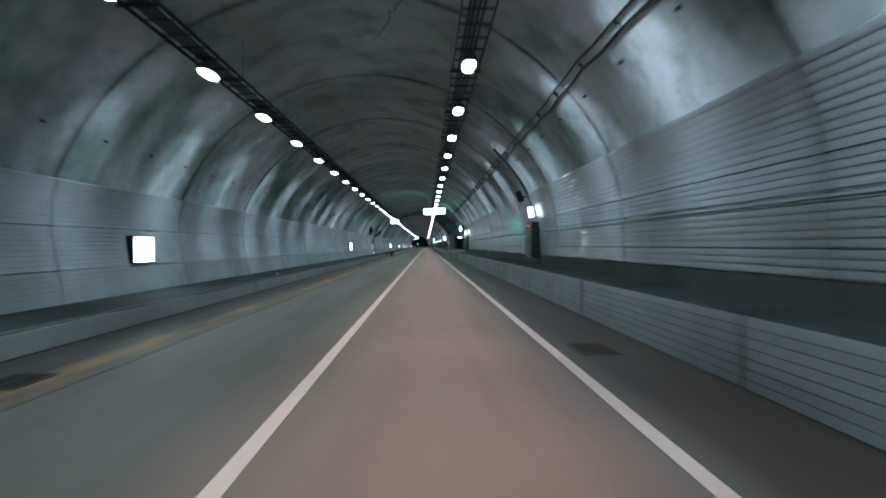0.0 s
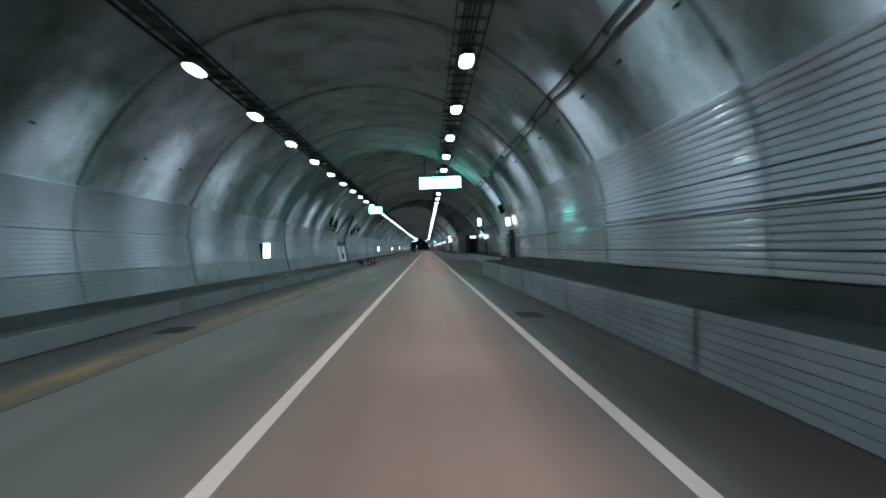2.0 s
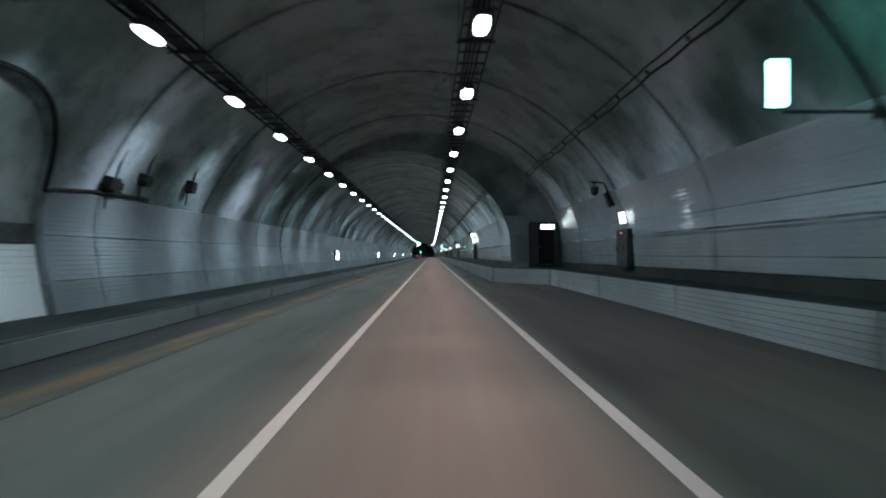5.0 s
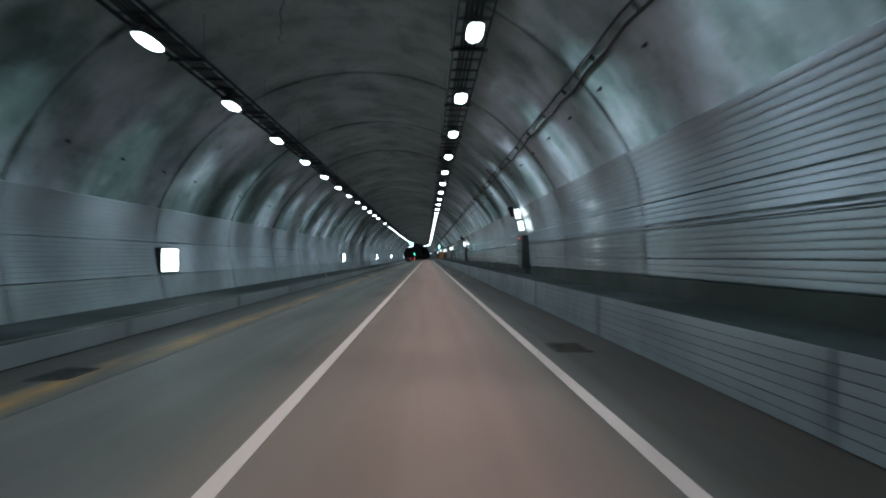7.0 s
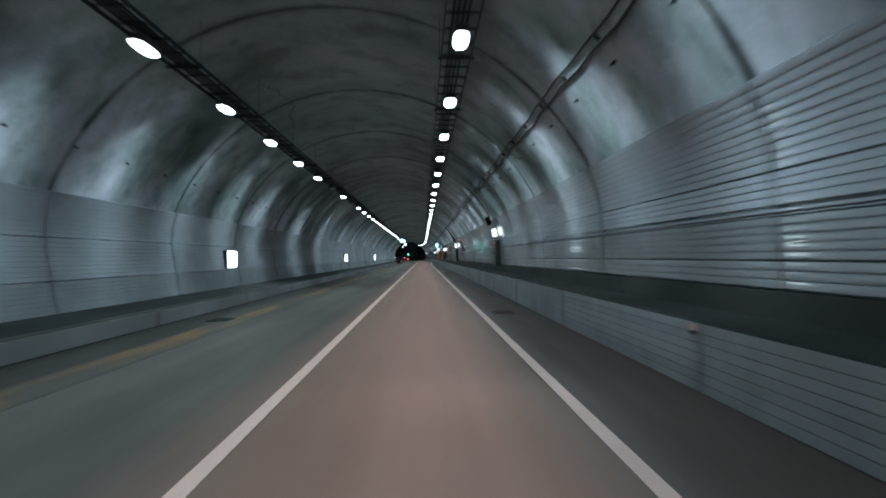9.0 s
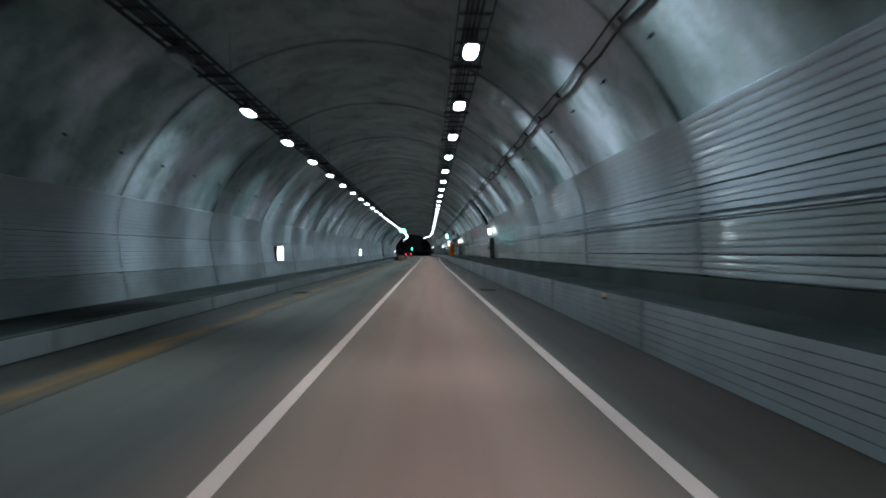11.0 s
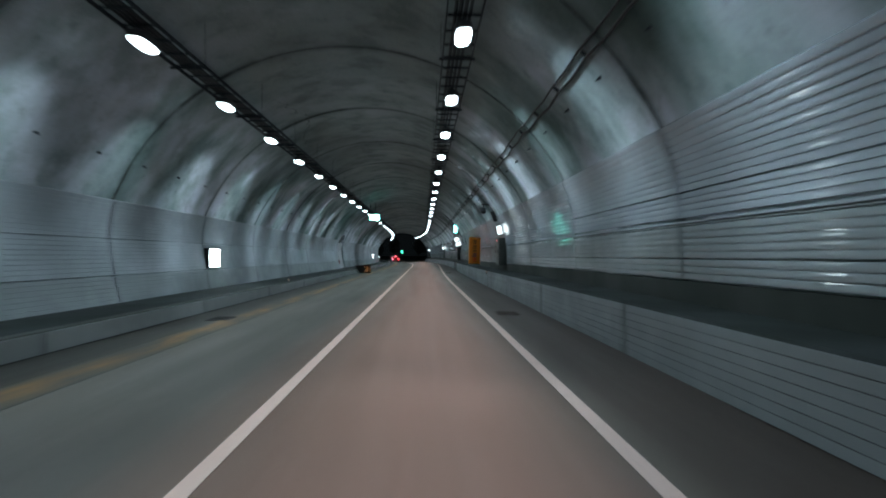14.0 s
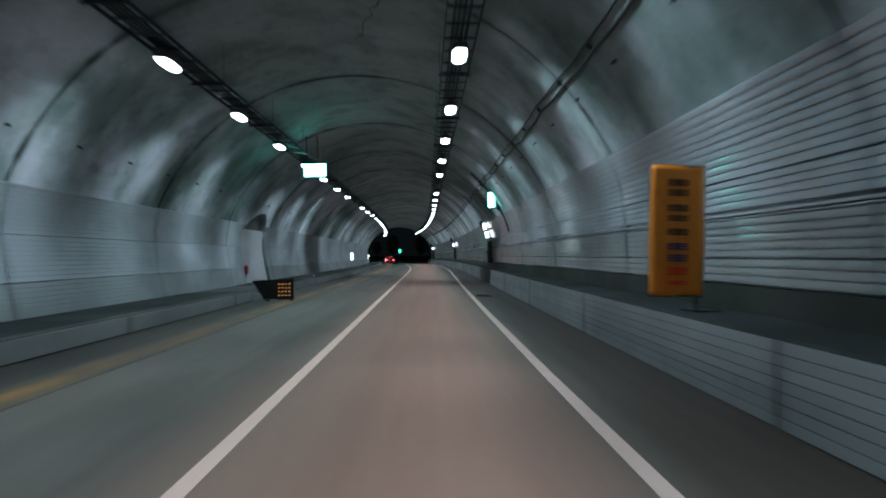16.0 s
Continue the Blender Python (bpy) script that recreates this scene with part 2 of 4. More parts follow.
def ragged_paint():
    """Yellow line, worn through to dirty asphalt in long patches and along both edges."""
    m = mat("faded_yellow_paint", (0.33, 0.18, 0.045), 0.6)
    n = Nodes(m)
    sep = n.node("ShaderNodeSeparateXYZ")
    n.link(n.geo, sep.inputs[0])
    drift = n.t.nodes.new("ShaderNodeMath")
    drift.operation = "MULTIPLY_ADD"
    n.link(n.noise(0.35, 4, 0.6, n.scaled(0.2, 1.0, 1.0)), drift.inputs[0])
    drift.inputs[1].default_value = 0.45
    n.link(sep.outputs[0], drift.inputs[2])
    edge = n.ramp(map_range(n, drift.outputs[0], -4.98, -4.26), [(0.0, 0.0), (0.30, 0.85), (0.62, 0.9), (1.0, 0.0)])
    far = n.ramp(map_range(n, sep.outputs[1], 380.0, 440.0), [(0.0, 0.0), (0.6, 0.8)])
    edge = n.mix(edge, far, 1.0, "ADD")
    a = n.noise(0.8, 6, 0.65, n.scaled(3.0, 0.30, 1.0))
    b = n.noise(14.0, 4, 0.7)
    keep = n.mix(edge, n.ramp(a, [(0.38, 0.05), (0.60, 1.0)]), 1.0, "MULTIPLY")
    tone = n.mix((0.20, 0.103, 0.026), (0.35, 0.172, 0.032), n.ramp(n.noise(0.3, 3), [(0.4, 0.0), (0.6, 1.0)]))
    c = n.mix((0.050, 0.049, 0.042), tone, keep)
    c = n.mix(c, n.ramp(b, [(0.3, 0.65), (0.7, 1.05)]), 0.8, "MULTIPLY")
    n.color(c)
    n.bump(b, 0.3, 0.004)
    return m


def glow(name, color, strength):
    m = mat(name, (0.8, 0.8, 0.8), 0.3)
    b = m.node_tree.nodes["Principled BSDF"]
    b.inputs["Emission Color"].default_value = (*color, 1)
    b.inputs["Emission Strength"].default_value = strength
    return m


def steel(name, base, rough=0.4, metal=0.8):
    m = mat(name, base, rough, metal)
    n = Nodes(m)
    c = n.mix(base, tuple(v * 0.5 for v in base), n.ramp(n.noise(2.5, 5, 0.65), [(0.42, 0.0), (0.72, 1.0)]))
    n.color(c)
    n.rough(n.ramp(n.noise(6.0, 4), [(0.3, rough - 0.08), (0.7, rough + 0.18)]))
    return m


LININGS = [concrete("sooty_shaded_concrete", (0.69, 0.755, 0.805), (0.150, 0.200, 0.197), 0.24, crown=True, joint=j) for j in (8.35, 1.9, 4.35)]
LINING = LININGS[0]
for m_ in LININGS:
    m_.node_tree.nodes["Principled BSDF"].inputs["Specular IOR Level"].default_value = 0.15
SEAL = mat("black_joint_seal", (0.03, 0.034, 0.034), 0.8)
PLINTH = concrete("dirty_concrete", (0.048, 0.054, 0.047), (0.026, 0.030, 0.026), 0.5)
LEDGE = concrete("grimy_ledge_concrete", (0.036, 0.044, 0.043), (0.022, 0.027, 0.027), 0.4, 0.9)
LEDGE.node_tree.nodes["Principled BSDF"].inputs["Specular IOR Level"].default_value = 0.2
BACKWALL = concrete("grey_infill_concrete", (0.52, 0.54, 0.55), (0.34, 0.36, 0.36), 0.1)
RAMPC = concrete("ramp_concrete", (0.062, 0.068, 0.067), (0.04, 0.044, 0.043), 0.4)
KERB = concrete("kerb_concrete", (0.36, 0.39, 0.40), (0.20, 0.22, 0.22), 0.4, 0.7)
# pale kerb boards; extra light on these faces is put into the colour
LKERB = enamel("pale_kerb", (0.385, 0.41, 0.41), (0.26, 0.275, 0.275), 0.6)
BOARD = enamel("glossy_enamel_board", (0.46, 0.515, 0.57), (0.29, 0.33, 0.36), 0.42, 0.85)
# boards of the lower courses, darker than those above
LOWBOARD = enamel("low_enamel_board", (0.315, 0.355, 0.37), (0.19, 0.215, 0.218), 0.48, 0.7)
DULLBOARD = enamel("dull_enamel_board", (0.395, 0.44, 0.48), (0.23, 0.26, 0.278), 0.46)
DULLLOW = enamel("dull_low_board", (0.31, 0.345, 0.36), (0.17, 0.195, 0.198), 0.5)
KERBBOARD = enamel("kerb_board", (0.25, 0.268, 0.277), (0.145, 0.154, 0.158), 0.55)
DARKBOARD = enamel("dark_kerb_board", (0.07, 0.075, 0.078), (0.04, 0.043, 0.044), 0.6)
GAP = mat("dark_gap", (0.02, 0.022, 0.022), 0.8)
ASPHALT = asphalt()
# headlight warmth put into both line colours, the right line dimmer for less light
WHITE = paint("white_road_paint", (1.0, 0.70, 0.60), (0.90, 0.63, 0.54), 0.62)
WHITEDIM = paint("dim_white_road_paint", (0.76, 0.55, 0.49), (0.62, 0.45, 0.40), 0.52)
YELLOW = ragged_paint()
BLACK = mat("black_rubber", (0.012, 0.013, 0.014), 0.5)
TRAYSTEEL = steel("dark_tray_steel", (0.055, 0.064, 0.075), 0.55)
DARK = steel("dark_galvanised_steel", (0.08, 0.092, 0.105), 0.5)
HOUSING = steel("lamp_housing", (0.12, 0.13, 0.14), 0.45)
CABINET = steel("grey_cabinet_paint", (0.062, 0.070, 0.067), 0.45, 0.2)
LENS = glow("lamp_lens", (0.72, 0.90, 1.0), 11.0)
LENS_OFF = mat("dead_lens", (0.3, 0.32, 0.33), 0.2)
SIGNLIT = glow("white_lit_sign", (0.82, 0.97, 1.0), 2.6)
EXITLIT = glow("white_lit_exit_panel", (0.78, 0.97, 1.0), 13.0)
TEAL = glow("green_lit_sign", (0.18, 1.0, 0.85), 12.0)
ALARM = glow("alarm_lamp", (1.0, 0.05, 0.07), 3.0)
RED = mat("red_paint", (0.20, 0.012, 0.015), 0.4)
IRON = steel("rusty_iron", (0.075, 0.055, 0.045), 0.6, 0.5)
IRONDARK = steel("dark_iron", (0.02, 0.02, 0.02), 0.6, 0.5)
SHUTTER = paint("white_shutter_paint", (0.84, 0.86, 0.87), (0.62, 0.63, 0.63), 0.62, 0.45)
PANEL = paint("pale_panel_paint", (0.50, 0.51, 0.54), (0.36, 0.37, 0.39), 0.60, 0.5)
ORANGE = paint("orange_banner_cloth", (0.86, 0.265, 0.015), (0.72, 0.21, 0.015), 0.55, 0.6)
AMBER = glow("amber_led", (1.0, 0.36, 0.04), 0.55)
GREENLIT = glow("green_signal", (0.05, 1.0, 0.55), 4.0)
EARTH = concrete("night_earth", (0.05, 0.055, 0.045), (0.03, 0.033, 0.03), 0.3, 0.9)
# faint glow stands in for headlight thrown back by the reflectors
REFLECT = glow("reflector", (1.0, 0.72, 0.58), 0.12)
REFLECT.node_tree.nodes["Principled BSDF"].inputs["Base Color"].default_value = (0.30, 0.22, 0.18, 1)

# ---- mesh tools ----


def part(name, bm, material, parent=None, label="", smooth=False):
    me = bpy.data.meshes.new(name)
    bm.to_mesh(me)
    bm.free()
    if smooth:
        me.polygons.foreach_set("use_smooth", [True] * len(me.polygons))
    me.materials.append(material)
    ob = new(name, me)
    ob.parent = parent
    if label:
        ob["label"] = label
    return ob


def thing(name, m, label, category, group="", kind=""):
    ob = new(name)
    ob.empty_display_size = 0.2
    ob.matrix_world = m
    return tagged(ob, label, category, group, kind)


def box(bm, x0, x1, y0, y1, z0, z1, bev=0.0, m=None):
    got = bmesh.ops.create_cube(bm, size=1.0)["verts"]
    for v in got:
        v.co = Vector(((x0 + x1) / 2 + v.co.x * (x1 - x0), (y0 + y1) / 2 + v.co.y * (y1 - y0), (z0 + z1) / 2 + v.co.z * (z1 - z0)))
    if bev:
        edges = list({e for v in got for e in v.link_edges})
        got = bmesh.ops.bevel(bm, geom=edges, offset=bev, segments=2, affect="EDGES", profile=0.5)["verts"]
    if m:
        bmesh.ops.transform(bm, matrix=m, verts=list(set(got)))
    return bm


def boxed(*a, **k):
    return box(bmesh.new(), *a, **k)


def rod(bm, a, b, r, n=8):
    a, b = Vector(a), Vector(b)
    q = (b - a).to_track_quat("Z", "Y").to_matrix().to_4x4()
    m = Matrix.Translation((a + b) / 2) @ q
    bmesh.ops.create_cone(bm, cap_ends=True, segments=n, radius1=r, radius2=r, depth=(b - a).length, matrix=m)
    return bm


def pipe(points, r, n=8):
    """A bent pipe through the points."""
    bm = bmesh.new()
    pts = [Vector(p) for p in points]
    last = None
    for i, p in enumerate(pts):
        d = (pts[min(i + 1, len(pts) - 1)] - pts[max(i - 1, 0)]).normalized()
        side = d.cross(Vector((0, 1, 0)) if abs(d.y) < 0.9 else Vector((0, 0, 1))).normalized()
        up = d.cross(side)
        ring = [bm.verts.new(p + side * (r * math.cos(2 * math.pi * k / n)) + up * (r * math.sin(2 * math.pi * k / n))) for k in range(n)]
        if last:
            for k in range(n):
                bm.faces.new((last[k], last[(k + 1) % n], ring[(k + 1) % n], ring[k]))
        else:
            bm.faces.new(ring)
        last = ring
    bm.faces.new(list(reversed(last)))
    bmesh.ops.recalc_face_normals(bm, faces=bm.faces)
    return bm


def sweep(points, ys, closed=False, shift=True):
    """A sheet: the section points (x, z), or a function of y that gives them, carried along ys."""
    bm = bmesh.new()
    last = None
    for y in ys:
        sec = points(y) if callable(points) else points
        ring = [bm.verts.new((x + (off(y) if shift else 0), y, z)) for x, z in sec]
        if last:
            n = len(ring)
            for i in range(n if closed else n - 1):
                j = (i + 1) % n
                bm.faces.new((last[i], last[j], ring[j], ring[i]))
        last = ring
    bmesh.ops.recalc_face_normals(bm, faces=bm.faces)
    return bm


def solid(points, ys, shift=True):
    """A closed bar: the section outline carried along ys, with both ends capped."""
    bm = bmesh.new()
    rings = []
    for y in ys:
        sec = points(y) if callable(points) else points
        rings.append([bm.verts.new((x + (off(y) if shift else 0), y, z)) for x, z in sec])
    n = len(rings[0])
    for a, b in zip(rings, rings[1:]):
        for i in range(n):
            j = (i + 1) % n
            bm.faces.new((a[i], a[j], b[j], b[i]))
    bm.faces.new(rings[0])
    bm.faces.new(list(reversed(rings[-1])))
    bmesh.ops.recalc_face_normals(bm, faces=bm.faces)
    return bm


def steps(a, b, d):
    n = max(1, round((b - a) / d))
    return [a + (b - a) * i / n for i in range(n + 1)]


# lining joints, 8.75 m apart
JOINTS = [y for y in (17.1 + 8.75 * k for k in range(-9, 9)) if y < BAY0 - 1] + [98.15 + 8.75 * k for k in range(6)] + [y for y in (153.1 + 8.75 * k for k in range(40)) if y < Y1 - 1]
# cross passages in the left wall: first y, last y, straight height, arch rise
PASSAGES = [(114.0, 121.8, 3.15, 1.95), (365.6, 370.9, 2.7, 1.3)]


def passage_top(y):
    for a, b, h, r in PASSAGES:
        if a <= y <= b:
            s = ((y - a) / (b - a)) ** 1.45
            return h + r * math.sqrt(max(0, 1 - (2 * s - 1) ** 2))
    return None


def rings(a, b):
    """Ring places along the lining, with a narrow groove at each joint."""
    ys = set(steps(a, b, 4.0))
    for j in JOINTS:
        if a + 0.2 < j < b - 0.2:
            ys = {y for y in ys if abs(y - j) > 0.3} | {j - 0.035, j - 0.03, j + 0.03, j + 0.035}
    for p in PASSAGES:
        if a < p[0] < b:
            ys = {y for y in ys if not p[0] - 0.1 < y < p[1] + 0.1} | {p[0] - 0.001, p[1] + 0.001} | {p[0] + (p[1] - p[0]) * (0.5 - 0.5 * math.cos(math.pi * i / 24)) for i in range(25)}
    return sorted(ys)


def groove(y):
    return -0.06 if any(abs(y - j) < 0.032 for j in JOINTS) else 0.0


def arch_section(tube, wl, wr, thick=False):
    """Section points of the vault from height wl on the left to wr on the right."""
    def at(y):
        g = groove(y)
        low = passage_top(y)
        lo = max(wl, low) if low else wl
        pts = []
        n = 10
        for i in range(n):
            w = lo + (max(tube.ws, lo + 0.01) - lo) * i / n
            pts.append(tube.wall(-1, w, g))
        ua = -tube.half(max(tube.ws, lo + 0.01))
        ub = tube.half(tube.ws)
        a0, a1 = math.asin(ua / tube.r), math.asin(ub / tube.r)
        for i in range(41):
            a = a0 + (a1 - a0) * i / 40
            pts.append(tube.xz(math.sin(a) * (tube.r - g), tube.c + math.cos(a) * (tube.r - g)))
        for i in range(1, n + 1):
            w = tube.ws + (wr - tube.ws) * i / n
            pts.append(tube.wall(1, w, g))
        outer = []
        mid = (tube.cx, tube.c)
        for x, z in reversed(pts):
            k = 1 + (0.35 + g) / math.hypot(x - mid[0], z - mid[1])
            outer.append((mid[0] + (x - mid[0]) * k, mid[1] + (z - mid[1]) * k))
        return pts + outer if thick else pts
    return at


def sealed(bm):
    """Marks the joint grooves for the dark seal."""
    for f in bm.faces:
        if any(groove(v.co.y) for v in f.verts):
            f.material_index = 1
    return bm


def crack(bm, tube, y, u, dy, du, seed):
    """A thin dark crack wandering over the vault from a joint."""
    rnd = random.Random(seed)
    n, last = 14, None
    for i in range(n + 1):
        f = i / n
        uu, yy = u + du * f + rnd.uniform(-0.11, 0.11), y + dy * f + rnd.uniform(-0.08, 0.08)
        w = 0.013 * (1 - 0.7 * f) + 0.003
        r = tube.r - 0.006
        p = [tube.xz(q, tube.c + math.sqrt(r * r - q * q)) for q in (uu - w, uu + w)]
        pair = [bm.verts.new((x + off(yy), yy + e, z)) for (x, z), e in zip(p, (-w, w))]
        if last:
            bm.faces.new((last[0], last[1], pair[1], pair[0])).material_index = 1
        last = pair


def structure(name, bm, material, label, category, smooth=False):
    return tagged(part(name, bm, material, None, "", smooth), label, category, kind="structure")


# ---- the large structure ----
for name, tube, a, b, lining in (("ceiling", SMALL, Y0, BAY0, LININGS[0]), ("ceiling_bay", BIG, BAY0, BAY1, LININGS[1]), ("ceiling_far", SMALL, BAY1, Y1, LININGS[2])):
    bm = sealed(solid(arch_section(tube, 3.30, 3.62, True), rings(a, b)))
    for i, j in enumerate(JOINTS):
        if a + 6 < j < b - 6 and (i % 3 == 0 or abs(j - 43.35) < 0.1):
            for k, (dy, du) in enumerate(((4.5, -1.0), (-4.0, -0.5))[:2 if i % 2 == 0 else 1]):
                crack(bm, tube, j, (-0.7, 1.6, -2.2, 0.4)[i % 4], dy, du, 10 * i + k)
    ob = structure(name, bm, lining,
                   "sooty streaked grey concrete tunnel vault with ring joints, shade toned into the crown", "tunnel vault")
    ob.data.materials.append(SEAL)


def wall_section(tube, side, w0, w1):
    def at(y):
        g = groove(y)
        inner = [tube.wall(side, w0 + (w1 - w0) * i / 8, g) for i in range(9)]
        outer = [tube.wall(side, w0 + (w1 - w0) * i / 8, -0.35) for i in range(8, -1, -1)]
        return inner + outer
    return at


WALLS = {}
for side, name in ((-1, "wall_left"), (1, "wall_right")):
    root = thing(name, Matrix(), "tunnel side wall faced with ribbed pale enamel boards", "wall", kind="structure")
    WALLS[side] = root
    spans = [(Y0, BAY0, SMALL), (BAY0, BAY1, BIG), (BAY1, Y1, SMALL)]
    if side < 0:
        (a, b, _, _), (c, d, _, _) = PASSAGES
        spans = [(Y0, BAY0, SMALL), (BAY0, a, BIG), (b, BAY1, BIG), (BAY1, c, SMALL), (d, Y1, SMALL)]
    for a, b, tube in spans:
        w1 = 3.30 if side < 0 else 3.62
        part("lining", sealed(solid(wall_section(tube, side, -0.3, w1), rings(a, b))), LININGS[0 if b <= BAY0 else 1 if b <= BAY1 else 2], root).data.materials.append(SEAL)

# the end wall of the lay-by, facing the traffic, and its twin at the start


def annulus(y0, y1):
    bm = bmesh.new()
    a = arch_section(SMALL, 0.2, 0.2)(y0 + 0.5)
    b = arch_section(BIG, 0.2, 0.2)(y0 + 0.5)
    got = []
    for y in (y0, y1):
        got.append(([bm.verts.new((x, y, z)) for x, z in a], [bm.verts.new((x, y, z)) for x, z in b]))
    for i in range(len(a) - 1):
        for r in got:
            bm.faces.new((r[0][i], r[0][i + 1], r[1][i + 1], r[1][i]))
        bm.faces.new((got[0][0][i], got[0][0][i + 1], got[1][0][i + 1], got[1][0][i]))
    bmesh.ops.recalc_face_normals(bm, faces=bm.faces)
    return bm


structure("wall_bay_far", annulus(BAY1 - 0.06, BAY1 + 0.5), LINING, "dark concrete end wall where the lay-by closes", "wall")
structure("wall_bay_near", annulus(BAY0 - 0.5, BAY0 + 0.06), LINING, "dark concrete end wall where the lay-by opens", "wall")

# a dark bulkhead far behind, and the open portal ahead
bm = boxed(-14, 10, Y0 - 0.6, Y0, -0.3, 10)
structure("wall_south", bm, LINING, "sooty concrete closing the tube far behind", "wall")

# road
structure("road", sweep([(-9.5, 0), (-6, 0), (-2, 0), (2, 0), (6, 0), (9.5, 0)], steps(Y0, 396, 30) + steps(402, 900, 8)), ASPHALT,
                 "worn grey asphalt carriageway with faint wheel tracks, headlight glow coloured into the lane", "road")
bm = sweep([(-900, -0.12), (900, -0.12)], [-1500, Y0, 392, 900, 4000], shift=False)
structure("ground", bm, EARTH, "dark earth around the tunnel at night", "ground")


def strip(name, x, w, ys, material, label, drift=None):
    def at(y):
        q = x + (drift(y) if drift else 0.0)
        return [(q - w / 2, 0.0), (q + w / 2, 0.0), (q + w / 2, 0.005), (q - w / 2, 0.005)]
    return structure(name, solid(at, ys), material, label, "road marking")


LONG = steps(Y0, 390, 10) + steps(394, 640, 4)
strip("lane_line_left", -1.70, 0.16, LONG, WHITE, "solid white lane line, lightly worn")
strip("lane_line_right", 1.70, 0.16, LONG, WHITEDIM, "solid white edge line, lightly worn, coloured dimmer for weaker headlight", widen)
strip("yellow_line", -4.85, 0.74, LONG, YELLOW, "faded, broken-up yellow edge line")

# ledges: kerb bodies with a sloped change at the lay-by


def kerb_x(y):
    pts = [(Y0, KR), (89.0, KR), (95.2, KB), (144.6, KB), (148.3, KR), (Y1, KR)]
    for (a, p), (b, q) in zip(pts, pts[1:]):
        if a <= y <= b:
            return p + (q - p) * (y - a) / (b - a) + kerb_widen(y)
    return KR + kerb_widen(y)


def right_ledge(y):
    k = kerb_x(y)
    far = (7.9 if BAY0 - 0.3 <= y <= BAY1 + 0.3 else 5.2)
    far = max(far, k + 0.3)
    return [(k, -0.2), (k, ZR - 0.03), (k + 0.03, ZR), (far, ZR), (far, -0.2)]


ys = sorted(set(steps(Y0, BAY0 - 0.35, 12) + [BAY0 - 0.25, 89.0, 91.0, 93.0, 95.2] + steps(99, 144.6, 9) + [146.4, 147.85, 147.95, 148.3] + steps(150, 336, 12) + steps(340, Y1, 4)))
structure("ledge_right", solid(right_ledge, ys), LEDGE, "raised concrete walkway with a grimy dark top", "walkway")


# dropped stretches of the left walkway before the cross passages
RAMPS = [(107.6, 113.0), (356.6, 363.6)]


def left_spans():
    return [(Y0, RAMPS[0][0]), RAMPS[0][1:] + RAMPS[1][:1], (RAMPS[1][1], Y1)]


for i, (a, b) in enumerate(left_spans()):
    ys = sorted(set(steps(a, min(b, 390), 12) + (steps(394, b, 4) if b > 394 else [])))
    structure("kerb_left_%d" % (i + 1), solid([(KL, -0.2), (KL, ZL - 0.02), (KL - 0.02, ZL), (KL - 0.16, ZL), (KL - 0.16, -0.2)], ys), PLINTH,
              "low grimy concrete kerb along the walkway", "kerb")
    structure("ledge_left_%d" % (i + 1), solid([(KL - 0.16, -0.2), (KL - 0.16, ZL - 0.012), (-9.6, ZL - 0.14), (-9.6, -0.2)], ys), LEDGE,
              "low walkway with a grimy dark top", "walkway")

for i, (a, b) in enumerate(RAMPS):
    structure("ramp_left_%d" % (i + 1), solid([(KL, -0.2), (KL, 0.05), (KL - 0.7, ZL - 0.05), (-9.6, ZL - 0.15), (-9.6, -0.2)], steps(a, b, 2.6)), RAMPC,
              "sloping grey concrete ramp before the cross passage", "ramp")

    # tapered pale kerb end dropping to the road
    bm = bmesh.new()
    pts = [(a + 0.01, 0.0), (a + 2.4, 0.0), (a + 2.4, 0.04), (a + 0.01, ZL)]
    ends = [[bm.verts.new((x, y, z)) for y, z in pts] for x in (KL + 0.03, KL - 0.14)]
    bm.faces.new(ends[0])
    bm.faces.new(list(reversed(ends[1])))
    for k in range(4):
        bm.faces.new((ends[0][k], ends[0][(k + 1) % 4], ends[1][(k + 1) % 4], ends[1][k]))
    bmesh.ops.recalc_face_normals(bm, faces=bm.faces)
    structure("kerb_end_%d" % (i + 1), bm, LKERB, "pale tapered kerb end dropping to the road", "kerb")

# dirty concrete plinth under the right wall boards
for a, b, tube in ((Y0, BAY0 - 0.02, SMALL), (BAY0 + 0.08, BAY1 - 0.08, BIG), (BAY1 + 0.02, Y1, SMALL)):
    ws = (0.60, 0.85, 1.09) if tube is SMALL else (0.55, 0.8, 1.03)
    sec = [tube.wall(1, w, 0.06) for w in ws] + [tube.wall(1, w, -0.05) for w in reversed(ws)]
    part("plinth", solid(sec, sorted(set(steps(a, min(b, 390), 12) + (steps(394, b, 4) if b > 394 else [])))), PLINTH, WALLS[1], "dirty dark concrete plinth")

# ---- ceiling lamps and cable trays ----


def pillow(rx, ry, zs, scales):
    """A rounded oblong body: superellipse rings at heights zs, closed at both ends."""
    bm = bmesh.new()
    last = None
    for z, k in zip(zs, scales):
        ring = []
        for i in range(28):
            a = 2 * math.pi * i / 28
            ca, sa = math.cos(a), math.sin(a)
            ring.append(bm.verts.new((rx * k * math.copysign(abs(ca) ** 0.62, ca), ry * (1 - (1 - k) * 0.5) * math.copysign(abs(sa) ** 0.62, sa), z)))
        if last:
            for i in range(28):
                bm.faces.new((last[i], last[(i + 1) % 28], ring[(i + 1) % 28], ring[i]))
        else:
            bm.faces.new(ring)
        last = ring
    bm.faces.new(list(reversed(last)))
    bmesh.ops.recalc_face_normals(bm, faces=bm.faces)
    return bm


